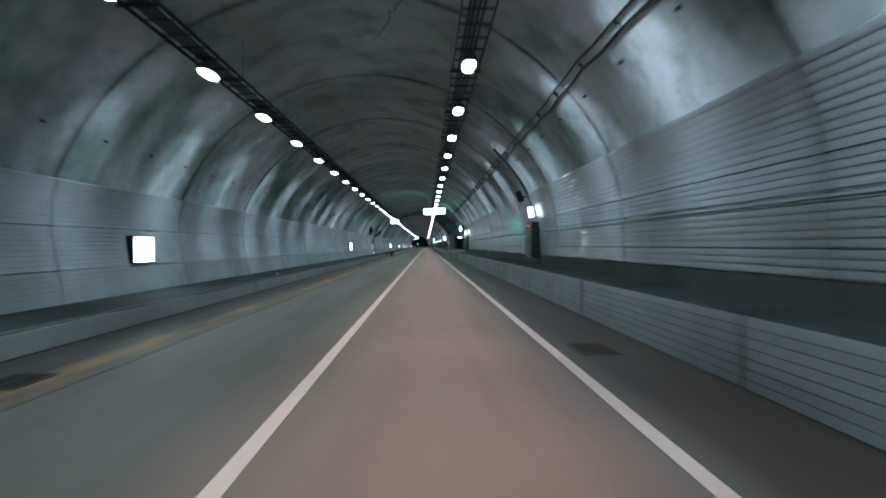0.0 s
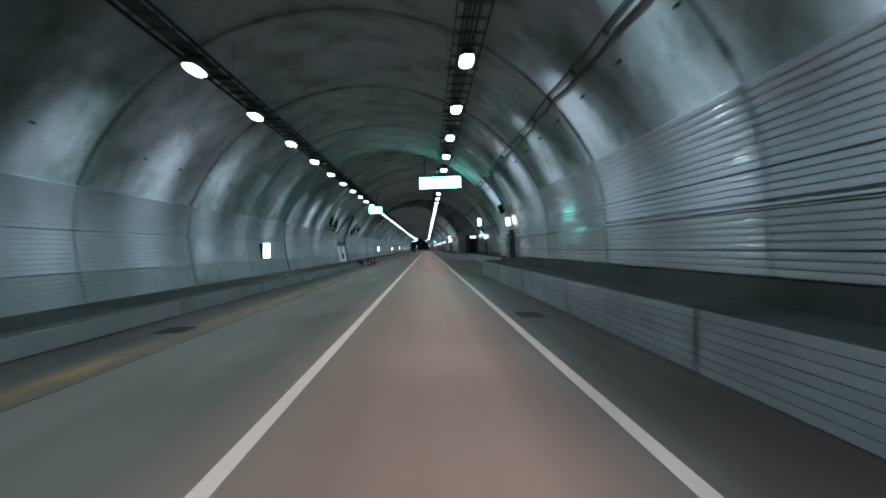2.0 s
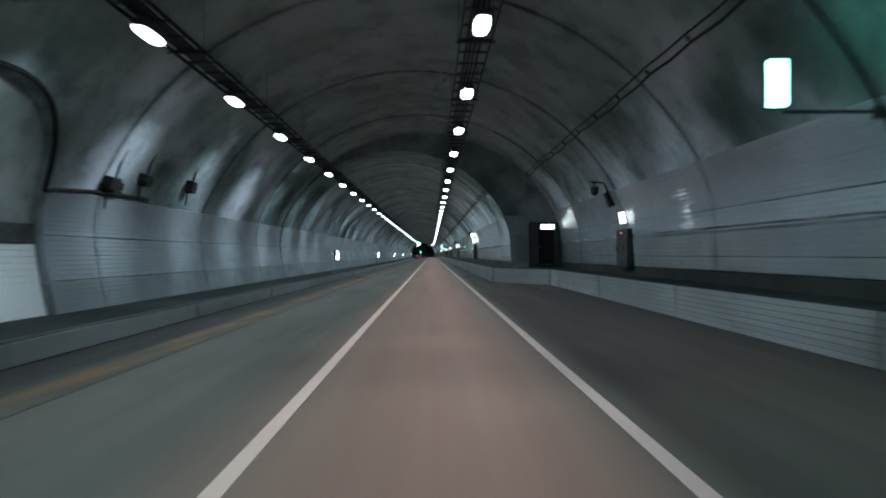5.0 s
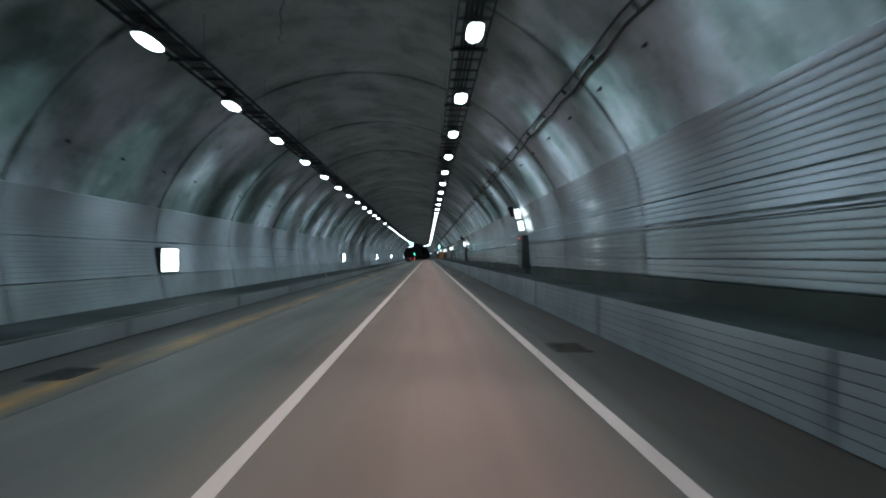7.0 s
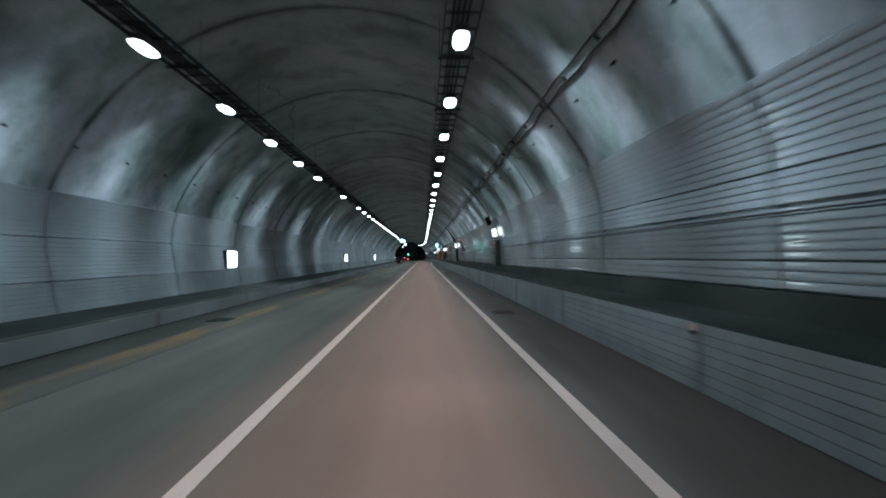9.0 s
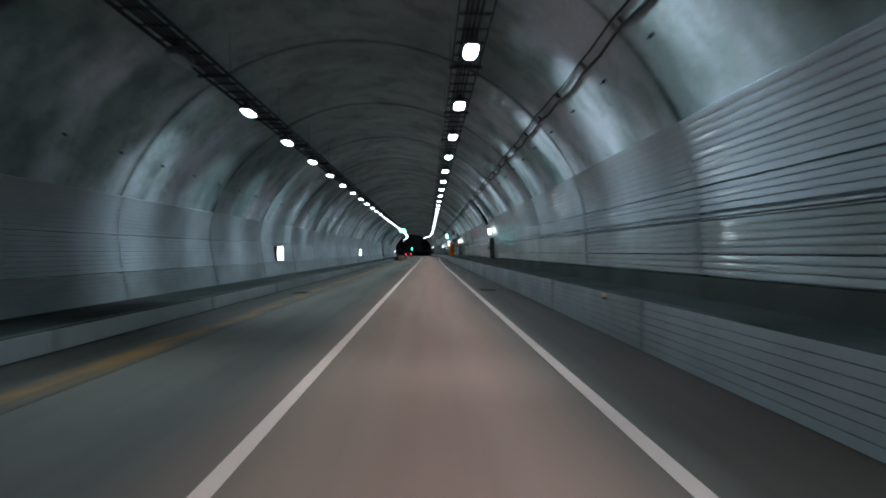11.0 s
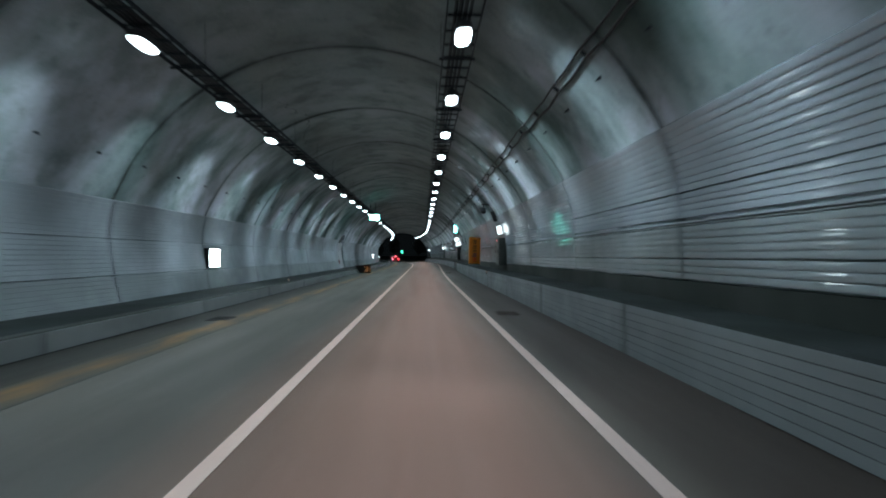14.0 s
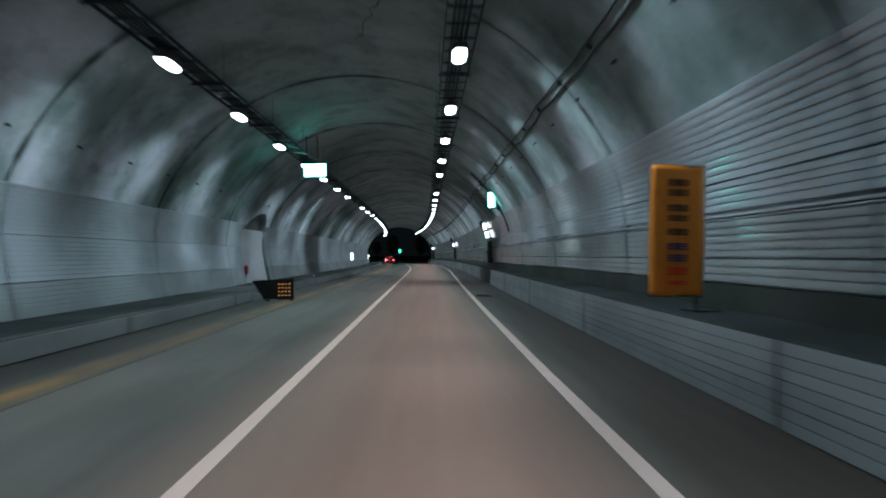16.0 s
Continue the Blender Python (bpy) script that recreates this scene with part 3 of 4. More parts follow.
def make_lamp(lens, label):
    t = thing("tunnel_lamp", Matrix(), label, "lamp", "tunnel lamps")
    part("housing", pillow(0.195, 0.60, (0.0, 0.09, 0.12), (1.0, 0.97, 0.75)), HOUSING, t, smooth=False)
    part("bezel", pillow(0.185, 0.585, (-0.045, 0.012), (0.985, 1.0)), HOUSING, t)
    part("lens", pillow(0.165, 0.55, (-0.105, -0.092, -0.070, -0.030), (0.62, 0.86, 0.97, 1.0)), lens, t, smooth=True)
    for y in (-0.3, 0.3):
        part("bracket", boxed(-0.05, 0.05, y - 0.02, y + 0.02, 0.11, 0.22), DARK, t)
    return t


lamp_on = make_lamp(LENS, "bright cool-white tunnel lamp under a dark cable tray")
lamp_off = make_lamp(LENS_OFF, "unlit grey tunnel lamp under a dark cable tray")
used = set()
for side, k, x, y, z in lamp_places():
    src = lamp_off if (side, k) in DEAD else lamp_on
    m = place(x, y, z)
    if src in used:
        copy_thing(src, m)
    else:
        src.matrix_world = m
        used.add(src)

TRAY_L = 17.955


def make_tray():
    t = thing("cable_tray", Matrix(), "dark galvanised ladder cable tray hung under the vault", "cable tray", "cable trays")
    n = TRAY_L / 2
    for x in (-0.34, 0.34):
        part("rail", boxed(x - 0.012, x + 0.012, -n + 0.01, n - 0.01, 0.22, 0.30), TRAYSTEEL, t)
    rung = part("rung", boxed(-0.32, 0.32, -0.03, 0.03, 0.225, 0.26), TRAYSTEEL, t)
    rung.location = (0, -n + 0.5, 0)
    for i in range(1, 18):
        ob = new("rung", rung.data)
        ob.parent = t
        ob.location = (0, -n + 0.5 + i * 0.9975, 0)
    for x, r in ((-0.17, 0.038), (-0.08, 0.045), (0.02, 0.040), (0.12, 0.036)):
        part("cable", rod(bmesh.new(), (x, -n + 0.01, 0.262 + r), (x, n - 0.01, 0.262 + r), r, 6), BLACK, t)
    for y in (-n + 1.5, -n + 7.5, -n + 13.5):
        bm = bmesh.new()
        for x in (-0.38, 0.38):
            rod(bm, (x, y, 0.18), (x, y, 1.35), 0.006, 6)
        box(bm, -0.42, 0.42, y - 0.025, y + 0.025, 0.17, 0.215)
        part("hanger", bm, TRAYSTEEL, t)
    return t


tray = make_tray()
first = True
for x, ph, zl in (ROW_R, ROW_L):
    y = Y0 + TRAY_L / 2 + 0.1
    while y < Y1 - TRAY_L / 2:
        m = place(x, y, zl)
        if first:
            tray.matrix_world, first = m, False
        else:
            copy_thing(tray, m)
        y += TRAY_L

# cables clipped along the right haunch, and wall anchors


def wavy(tube_u, a, b, r, sag, material, parent):
    cu = bpy.data.curves.new("cable", "CURVE")
    cu.dimensions, cu.bevel_depth, cu.bevel_resolution = "3D", r, 1
    sp = cu.splines.new("POLY")
    ys = steps(a, b, 1.42)
    sp.points.add(len(ys) - 1)
    for i, (p, y) in enumerate(zip(sp.points, ys)):
        tube = BIG if BAY0 <= y <= BAY1 else SMALL
        u = tube_u * (1.0 if tube is SMALL else 1.16) + sag * (0.5 - (i % 2)) + 0.015 * math.sin(y * 0.7)
        x, z = tube.xz(u, tube.c + math.sqrt(tube.r ** 2 - u * u) - 0.07)
        p.co = (x + off(y), y, z, 1)
    cu.materials.append(material)
    tmp = bpy.data.objects.new("cable", cu)
    scene.collection.objects.link(tmp)
    me = bpy.data.meshes.new_from_object(tmp.evaluated_get(bpy.context.evaluated_depsgraph_get()))
    bpy.data.objects.remove(tmp)
    ob = new("cable", me)
    ob.parent = parent
    return ob


for a, b in ((Y0, BAY0 - 0.6), (BAY0 + 0.2, BAY1 - 0.2), (BAY1 + 0.6, Y1)):
    run = thing("cable_run", Matrix(), "pair of slack black cables clipped along the vault", "cable", "cable runs")
    wavy(5.20, a, b, 0.024, 0.014, BLACK, run)
    wavy(5.33, a, b, 0.031, 0.03, BLACK, run)
    clip = None
    for y in steps(a + 0.7, b - 0.7, 2.84):
        tube = BIG if BAY0 <= y <= BAY1 else SMALL
        u = 5.27 * (1.0 if tube is SMALL else 1.16)
        x, z = tube.xz(u, tube.c + math.sqrt(tube.r ** 2 - u * u) - 0.05)
        if clip is None:
            ob = part("clip", boxed(-0.07, 0.07, -0.018, 0.018, -0.03, 0.03, 0.006, Matrix.Rotation(radians(42), 4, "Y")), DARK, run)
            clip = ob.data
        else:
            ob = new("clip", clip)
            ob.parent = run
        ob.location = (x + off(y), y, z)


def anchor_mesh():
    me = bpy.data.meshes.new("wall_anchor")
    bm = bmesh.new()
    box(bm, -0.03, 0.03, -0.07, 0.07, -0.02, 0.02, 0.008)
    rod(bm, (0, 0.06, 0.0), (0, 0.06, 0.10), 0.014, 6)
    bm.to_mesh(me)
    bm.free()
    me.materials.append(DARK)
    return me


ANCHOR = anchor_mesh()
for side, u, ph in ((1, 5.62, 1.1), (-1, 5.93, 0.4)):
    for y in (ph + 3.02 * k for k in range(-5, 158)):
        if y > Y1 - 2 or BAY0 - 1 < y < BAY1 + 1:
            continue
        w = SMALL.up(u) if SMALL.up(u) > SMALL.ws else 3.7
        x, z = SMALL.xz(side * u, w)
        n = math.atan2(side * u, w - SMALL.c)
        ob = new("wall_anchor", ANCHOR)
        ob.matrix_world = place(x, y, z) @ Matrix.Rotation(n, 4, "Y") @ Matrix.Translation((0, 0, -0.02)) @ Matrix.Rotation(math.pi, 4, "X")
        tagged(ob, "small dark steel anchor bolted to the concrete", "bracket", "wall anchors")

# ---- lit signs ----


def hung_sign(x0, x1, y, z0, z1, label, roof):
    c = (x0 + x1) / 2
    t = thing("overhead_sign", place(c, y, (z0 + z1) / 2) @ Matrix.Rotation(-1.7 * TILT, 4, "Y"), label, "lit sign", "overhead signs")
    w, h = (x1 - x0) / 2, (z1 - z0) / 2
    part("casing", boxed(-w, w, -0.02, 0.26, -h, h, 0.03), HOUSING, t)
    part("face", boxed(-w + 0.03, w - 0.03, -0.05, -0.021, -h + 0.03, h - 0.03, 0.012), TEAL, t, "glowing green-white panel")
    for x in (-w * 0.72, w * 0.25):
        bm = bmesh.new()
        rod(bm, (x, 0.12, h), (x, 0.12, h + roof), 0.022, 8)
        box(bm, x - 0.09, x + 0.09, 0.03, 0.21, h, h + 0.02)
        part("hanger_rod", bm, DARK, t)
    return t


hung_sign(-0.64, 1.96, 88.35, 5.36, 6.11, "wide glowing green-white sign hung across the lane", 1.35)
hung_sign(-5.87, -4.62, 115.0, 5.06, 5.72, "glowing green-white exit sign hung beside the lamps", 1.6)
hung_sign(-5.38, -4.36, 362.5, 5.12, 5.72, "glowing green-white exit sign hung beside the lamps", 1.25)


def bracket_sign(x, y, z, tube):
    """A narrow upright sign on an arm from the right wall."""
    wall = tube.wall(1, z - 0.42, 0.06)[0]
    t = thing("projecting_sign", place(x, y, z), "narrow upright glowing sign on a wall arm", "lit sign", "projecting signs")
    part("casing", boxed(-0.17, 0.17, -0.06, 0.06, -0.38, 0.38, 0.02), HOUSING, t)
    part("face", boxed(-0.155, 0.155, -0.085, -0.061, -0.36, 0.36, 0.02), TEAL, t, "glowing green-white panel")
    # unseen glowing edge, added to throw the sign's green on the wall
    part("edge_glow", boxed(0.171, 0.185, -0.05, 0.05, -0.34, 0.34, 0.005), TEAL, t, "green glow panel added to light the wall")
    bm = bmesh.new()
    rod(bm, (0.13, 0, -0.42), (wall - x, 0, -0.42), 0.03, 8)
    rod(bm, (0.13, 0, -0.30), (0.13, 0, -0.43), 0.02, 8)
    part("arm", bm, DARK, t)
    run = [tube.wall(1, w, 0.09) for w in (2.75, 3.0, 3.3, 3.6, 3.9, 4.2, 4.6, 5.0, 5.4, 5.8)]
    part("conduit", pipe([(px - x, 0.02, pz - z) for px, pz in run], 0.035), BLACK, t)
    part("junction", boxed(wall - x - 0.10, wall - x + 0.06, -0.1, 0.1, -0.52, -0.32, 0.02), BLACK, t)
    return t


bracket_sign(5.12, 116.6, 4.28, BIG)
bracket_sign(3.34, 367.3, 4.47, SMALL)

EXIT_Y = [22.0, 81.6, 171.2, 221.6, 270.8, 320.2, 417.4, 466.0]
t = thing("exit_sign", Matrix(), "square white-lit evacuation sign fixed on the wall boards", "lit sign", "wall exit signs")
part("casing", boxed(-0.13, 0.09, -0.76, 0.76, -0.40, 0.40, 0.02), BLACK, t)
part("face", boxed(0.091, 0.115, -0.71, 0.71, -0.36, 0.36, 0.01), EXITLIT, t, "glowing white panel")
for i, y in enumerate(EXIT_Y):
    x, z = SMALL.wall(-1, 1.655, 0.15)
    m = place(x, y, z)
    if i:
        copy_thing(t, m)
    else:
        t.matrix_world = m

# ---- fire cabinets on the right wall ----


def fire_cabinet(y, boxes, extra, tube=SMALL, dx=0.0, thick=False):
    x = 4.06 if tube is SMALL else 6.98
    t = thing("fire_cabinet", place(x - dx, y, 1.10), "tall grey steel fire-hose cabinet fixed on the wall boards", "fire cabinet", "fire cabinets")
    part("body", boxed(0.03, 0.40, -0.80, 0.80, 0.05, 1.50, 0.02), CABINET, t)
    for i, (a, b) in enumerate(((-0.78, -0.25), (-0.23, 0.78))):
        d = part("door", boxed(0.0, 0.035, a, b, 0.09, 1.46, 0.01), CABINET, t)
        part("handle", boxed(-0.03, 0.0, b - 0.16, b - 0.10, 0.70, 0.86, 0.008), BLACK, d)
    part("alarm_lamp", boxed(-0.035, 0.03, -0.085, 0.085, 1.338, 1.370, 0.01), ALARM, t, "red alarm strip, lit")
    part("lamp_shelf", boxed(-0.05, 0.03, -0.16, 0.16, 1.300, 1.328, 0.008), BLACK, t)
    part("conduit", rod(bmesh.new(), (0.42, 0.2, 1.48), (0.42, 0.2, 2.6), 0.03, 8), DARK, t)
    for k in range(boxes):
        s = thing("cabinet_light", place(x - 0.01 - 0.15 * k, y - 0.15, 3.02 + 0.54 * k) @ Matrix.Rotation(radians(-11), 4, "Y"), "white-lit box sign mounted above the fire cabinet", "lit sign", "cabinet lights")
        part("casing", boxed(-0.145, 0.145, 0.0, 0.16, -0.235, 0.235, 0.015), HOUSING, s)
        part("face", boxed(-0.12, 0.12, -0.02, -0.001, -0.215, 0.215, 0.008), SIGNLIT, s, "glowing white panel")
        part("arm", rod(bmesh.new(), (0.1, 0.08, 0), (0.40, 0.12, 0), 0.03, 8), DARK, s)
    if extra == "speaker":
        s = thing("loudspeaker", place(x - 0.30 - dx, y + 0.5, 3.70), "black box loudspeaker on a wall arm", "loudspeaker", "loudspeakers")
        lean = Matrix.Rotation(radians(-22), 4, "Y")
        part("body", boxed(-0.13, 0.13, -0.12, 0.14, -0.24, 0.24, 0.03, lean), BLACK, s)
        part("grille", boxed(-0.11, 0.11, -0.135, -0.121, -0.21, 0.21, 0.01, lean), IRONDARK, s)
        part("arm", rod(bmesh.new(), (0, 0.1, 0), (0.55, 0.1, 0.0), 0.03, 8), DARK, s)
        base = s.matrix_world.translation
        if tube is SMALL:
            foot, dy, r = (3.15, -0.30, 0.05) if thick else (3.8, 0.25, 0.02)
            run = [SMALL.wall(1, foot + (5.6 - foot) * q / 10, 0.05) for q in range(11)]
            part("conduit", pipe([(px - base.x + off(y), dy, pz - base.z) for px, pz in run], r, 8), DARK, s)
    if extra == "box":
        s = thing("junction_box", place(0, y + 0.9), "black junction box with a thick conduit up the vault", "junction box", "junction boxes")
        at = [SMALL.wall(1, w, 0.10) for w in (3.48, 4.08, 4.62, 5.22)]
        a = math.atan2(at[1][0] - at[0][0], at[1][1] - at[0][1])
        part("body", boxed(-0.13, 0.1, -0.24, 0.24, -0.36, 0.36, 0.03, Matrix.Translation(((at[0][0] + at[1][0]) / 2, 0, (at[0][1] + at[1][1]) / 2)) @ Matrix.Rotation(a, 4, "Y")), BLACK, s)
        for p0, p1, r in ((at[1], at[2], 0.07), (at[2], at[3], 0.055)):
            part("conduit", rod(bmesh.new(), (p0[0], 0, p0[1]), (p1[0], 0, p1[1]), r, 10), BLACK, s)
        part("clamp", boxed(at[2][0] - 0.1, at[2][0] + 0.1, -0.1, 0.1, at[2][1] - 0.05, at[2][1] + 0.05, 0.02), DARK, s)
    if extra == "cctv":
        s = thing("cctv_camera", place(x - 0.19, y + 1.15, 3.84), "black dome camera on a gooseneck arm with a control box", "camera", "cctv cameras")
        part("control_box", boxed(-0.12, 0.14, -0.2, 0.2, -0.32, 0.28, 0.03, Matrix.Rotation(radians(-20), 4, "Y")), BLACK, s)
        bm = bmesh.new()
        rod(bm, (-0.05, 0, 0.25), (-0.2, 0, 0.62), 0.035)
        rod(bm, (-0.2, 0, 0.62), (-0.72, 0, 0.66), 0.035)
        rod(bm, (-0.58, 0, 0.66), (-0.58, 0, 0.42), 0.03)
        rod(bm, (0, 0, 0.1), (0.5, 0, 0.2), 0.03)
        part("arm", bm, BLACK, s)
        bm = bmesh.new()
        bmesh.ops.create_uvsphere(bm, u_segments=16, v_segments=10, radius=0.15, matrix=Matrix.Translation((-0.58, 0, 0.26)))
        part("dome", bm, BLACK, s, smooth=True)
        part("hood", rod(bmesh.new(), (-0.58, 0, 0.28), (-0.58, 0, 0.46), 0.16, 16), DARK, s)


fire_cabinet(30.5, 1, "speaker", dx=0.10, thick=True)
for y, n, extra, dx in ((80.8, 1, "speaker", 0.0), (179.9, 2, "speaker", 0.05), (229.9, 1, "speaker", 0.0), (279.4, 1, "box", 0.0), (329.0, 1, "cctv", 0.12), (378.6, 2, "speaker", 0.0),
                        (428.0, 1, "speaker", 0.0), (477.0, 1, "speaker", 0.0)):
    fire_cabinet(y, n, extra, dx=dx)
fire_cabinet(133.0, 1, "cctv", BIG)

# ---- the lay-by's door and end wall boards ----
d = thing("door_1", place(6.38, BAY1 - 0.09, 1.05), "dark steel service door in a grey frame in the end wall", "door", kind="structure")
part("door_leaf", boxed(-0.45, 0.42, -0.06, -0.01, 0.02, 2.05, 0.01), IRONDARK, d)
for x0, x1 in ((-1.00, -0.45), (0.42, 0.74)):
    part("door_frame", boxed(x0, x1, -0.22, 0.02, -0.15, 2.44, 0.015), CABINET, d)
part("door_frame", boxed(-0.45, 0.42, -0.22, 0.02, 2.07, 2.44), CABINET, d)
part("door_sill", boxed(-0.45, 0.42, -0.22, 0.0, -0.15, 0.01), PLINTH, d)
part("door_handle", boxed(-0.40, -0.32, -0.11, -0.06, 0.95, 1.15, 0.01), HOUSING, d)
s = thing("door_light", place(6.42, BAY1 - 0.33, 3.22), "white-lit strip sign over the service door", "lit sign")
part("casing", boxed(-0.42, 0.42, 0.0, 0.14, -0.17, 0.17, 0.02), HOUSING, s)
part("face", boxed(-0.40, 0.40, -0.025, -0.001, -0.14, 0.14, 0.01), SIGNLIT, s, "glowing white panel")

# ---- cross passages on the left ----


def passage(i, red_x):
    a, b, h, r = PASSAGES[i]
    tube = BIG if BAY0 < a < BAY1 else SMALL
    mid, half = (a + b) / 2, (b - a) / 2
    xw = tube.wall(-1, 1.5)[0]
    xb = xw - 0.16
    t = thing("cross_passage", place(0, mid), "arched cross-passage recess closed by a white shutter", "passage", "cross passages", "structure")
    # reveal following the arch
    def reveal():
        bm = bmesh.new()
        last = None
        for k in range(41):
            y = a + (b - a) * (0.5 - 0.5 * math.cos(math.pi * k / 40))
            top = passage_top(min(max(y, a), b))
            x, z = tube.wall(-1, top)
            p = (bm.verts.new((x, y - mid, z)), bm.verts.new((xb - 0.3, y - mid, z + 0.02)))
            if last:
                bm.faces.new((last[0], p[0], p[1], last[1]))
            last = p
        return bm
    part("arch_soffit", reveal(), LINING, t)
    for y in (a, b):
        y += 0.005 if y == a else -0.005
        bm = bmesh.new()
        pts = [tube.wall(-1, -0.2 + (h + 0.2) * k / 10) for k in range(11)]
        ring = [bm.verts.new((x, y - mid, z)) for x, z in pts]
        back = [bm.verts.new((xb - 0.3, y - mid, z)) for x, z in pts]
        for k in range(10):
            bm.faces.new((ring[k], ring[k + 1], back[k + 1], back[k]))
        part("jamb", bm, KERB, t)
    # curved panel courses set just inside the wall's line
    def courses(name, w0, w1, n, inset, material, label="", joint=0.006):
        bm = bmesh.new()
        for k in range(n):
            p0, p1 = w0 + (w1 - w0) * k / n, w0 + (w1 - w0) * (k + 1) / n - joint
            (x0, z0), (x1, z1) = tube.wall(-1, p0, inset), tube.wall(-1, p1, inset)
            q = [bm.verts.new(p) for p in ((x0, -half - 0.05, z0), (x1, -half - 0.05, z1), (x1, half + 0.05, z1), (x0, half + 0.05, z0))]
            r = [bm.verts.new((v.co.x - 0.05, v.co.y, v.co.z)) for v in q]
            bm.faces.new(q)
            for e in range(4):
                bm.faces.new((q[e], q[(e + 1) % 4], r[(e + 1) % 4], r[e]))
        bmesh.ops.recalc_face_normals(bm, faces=bm.faces)
        return part(name, bm, material, t, label)
    if i:
        part("back_wall", boxed(xb - 0.4, xb - 0.1, -half - 0.2, half + 0.2, 2.55, h + r + 0.5), PLINTH, t)
        courses("shutter", 0.35, 3.1, 30, -0.10, PANEL, "pale slatted steel shutter")
        x0 = tube.wall(-1, 3.1, -0.12)[0]
        part("backing", boxed(x0 - 0.4, x0 - 0.15, -half - 0.2, half + 0.2, 0.3, 3.1), GAP, t)
    else:
        courses("back_wall", 2.50, h + r + 0.2, 24, -0.16, BACKWALL, "", 0.0)
        courses("lintel", 2.08, 2.50, 4, -0.05, CABINET, "dark shutter box", 0.0)
        courses("shutter", 0.39, 2.07, 12, -0.09, SHUTTER, "white slatted steel shutter", 0.004)
        (x0, z0), (x1, z1) = tube.wall(-1, 0.9, -0.07), tube.wall(-1, 2.05, -0.07)
        part("guide", pipe([(x0, -half * 0.05, z0), (x1, -half * 0.05, z1)], 0.035, 6), CABINET, t)
    xb = tube.wall(-1, 0.8, -0.10)[0]
    bm = bmesh.new()
    bmesh.ops.create_cone(bm, cap_ends=True, segments=20, radius1=0.24, radius2=0.20, depth=0.12, matrix=Matrix.Translation((xb + 0.10, red_x * half, 0.95)) @ Matrix.Rotation(radians(90), 4, "Y"))
    box(bm, xb + 0.0, xb + 0.1, red_x * half - 0.06, red_x * half + 0.06, 0.50, 0.77)
    part("hose_reel", bm, RED, t, "red hose reel")


passage(0, 0.02)
passage(1, -0.85)

# cable and boxes round the first passage
for y, w, dy, dz in ((105.6, 4.25, 0.42, 0.34), (109.6, 4.08, 0.32, 0.30), (124.8, 3.75, 0.40, 0.16), (126.6, 4.05, 0.30, 0.13), (130.4, 4.2, 0.30, 0.16)):
    x, z = BIG.wall(-1, w, 0.14)
    lean = Matrix.Rotation(radians(16), 4, "Y")
    s = thing("wall_control_box", place(x, y, z), "dark dusty control box fixed above the wall boards", "control box", "passage control boxes")
    part("body", boxed(-0.12, 0.12, -dy, dy * 0.5, -dz, dz, 0.03, lean), BLACK, s)
    part("side_box", boxed(-0.10, 0.06, dy * 0.55, dy * 1.3, -dz * 0.9, dz * 0.35, 0.02, lean), IRONDARK, s)
    part("bracket", boxed(-0.2, 0.04, -dy * 0.4, dy * 1.0, -dz * 1.55, -dz * 1.05, 0.01), BLACK, s)
    part("conduit", pipe([(0.0, dy * 0.2, dz * 0.9), (0.12, dy * 0.25, dz + 0.35), (0.35, dy * 0.3, dz + 0.85)], 0.03), BLACK, s)
    part("drop_cable", pipe([(-0.08, -dy * 0.5, -dz * 0.95), (-0.13, -dy * 0.55, -dz - 0.25), (-0.2, -dy * 0.3, -dz - 0.5)], 0.022), BLACK, s)
cu = bpy.data.curves.new("arch_cable", "CURVE")
cu.dimensions, cu.bevel_depth = "3D", 0.055
sp = cu.splines.new("POLY")
pts = [(104.6, 3.52), (107.0, 3.56), (109.0, 3.50), (111.0, 3.46), (113.4, 3.40)]
a, b, h, r = PASSAGES[0]
for k in range(25):
    y = a - 0.15 + (b - a + 0.3) * (0.5 - 0.5 * math.cos(math.pi * k / 24))
    pts.append((y, 0.12 + passage_top(min(max(y, a), b))))
pts += [(122.0, 3.30), (124.0, 3.42), (127.5, 3.50)]
sp.points.add(len(pts) - 1)
for p, (y, w) in zip(sp.points, pts):
    x, z = BIG.wall(-1, w, 0.06)
    p.co = (x, y, z, 1)
cu.materials.append(BLACK)
tmp = new("arch_cable", cu)
me = bpy.data.meshes.new_from_object(tmp.evaluated_get(bpy.context.evaluated_depsgraph_get()))
bpy.data.objects.remove(tmp)
tagged(new("arch_cable", me), "thick black cable looping over the passage arch", "cable")


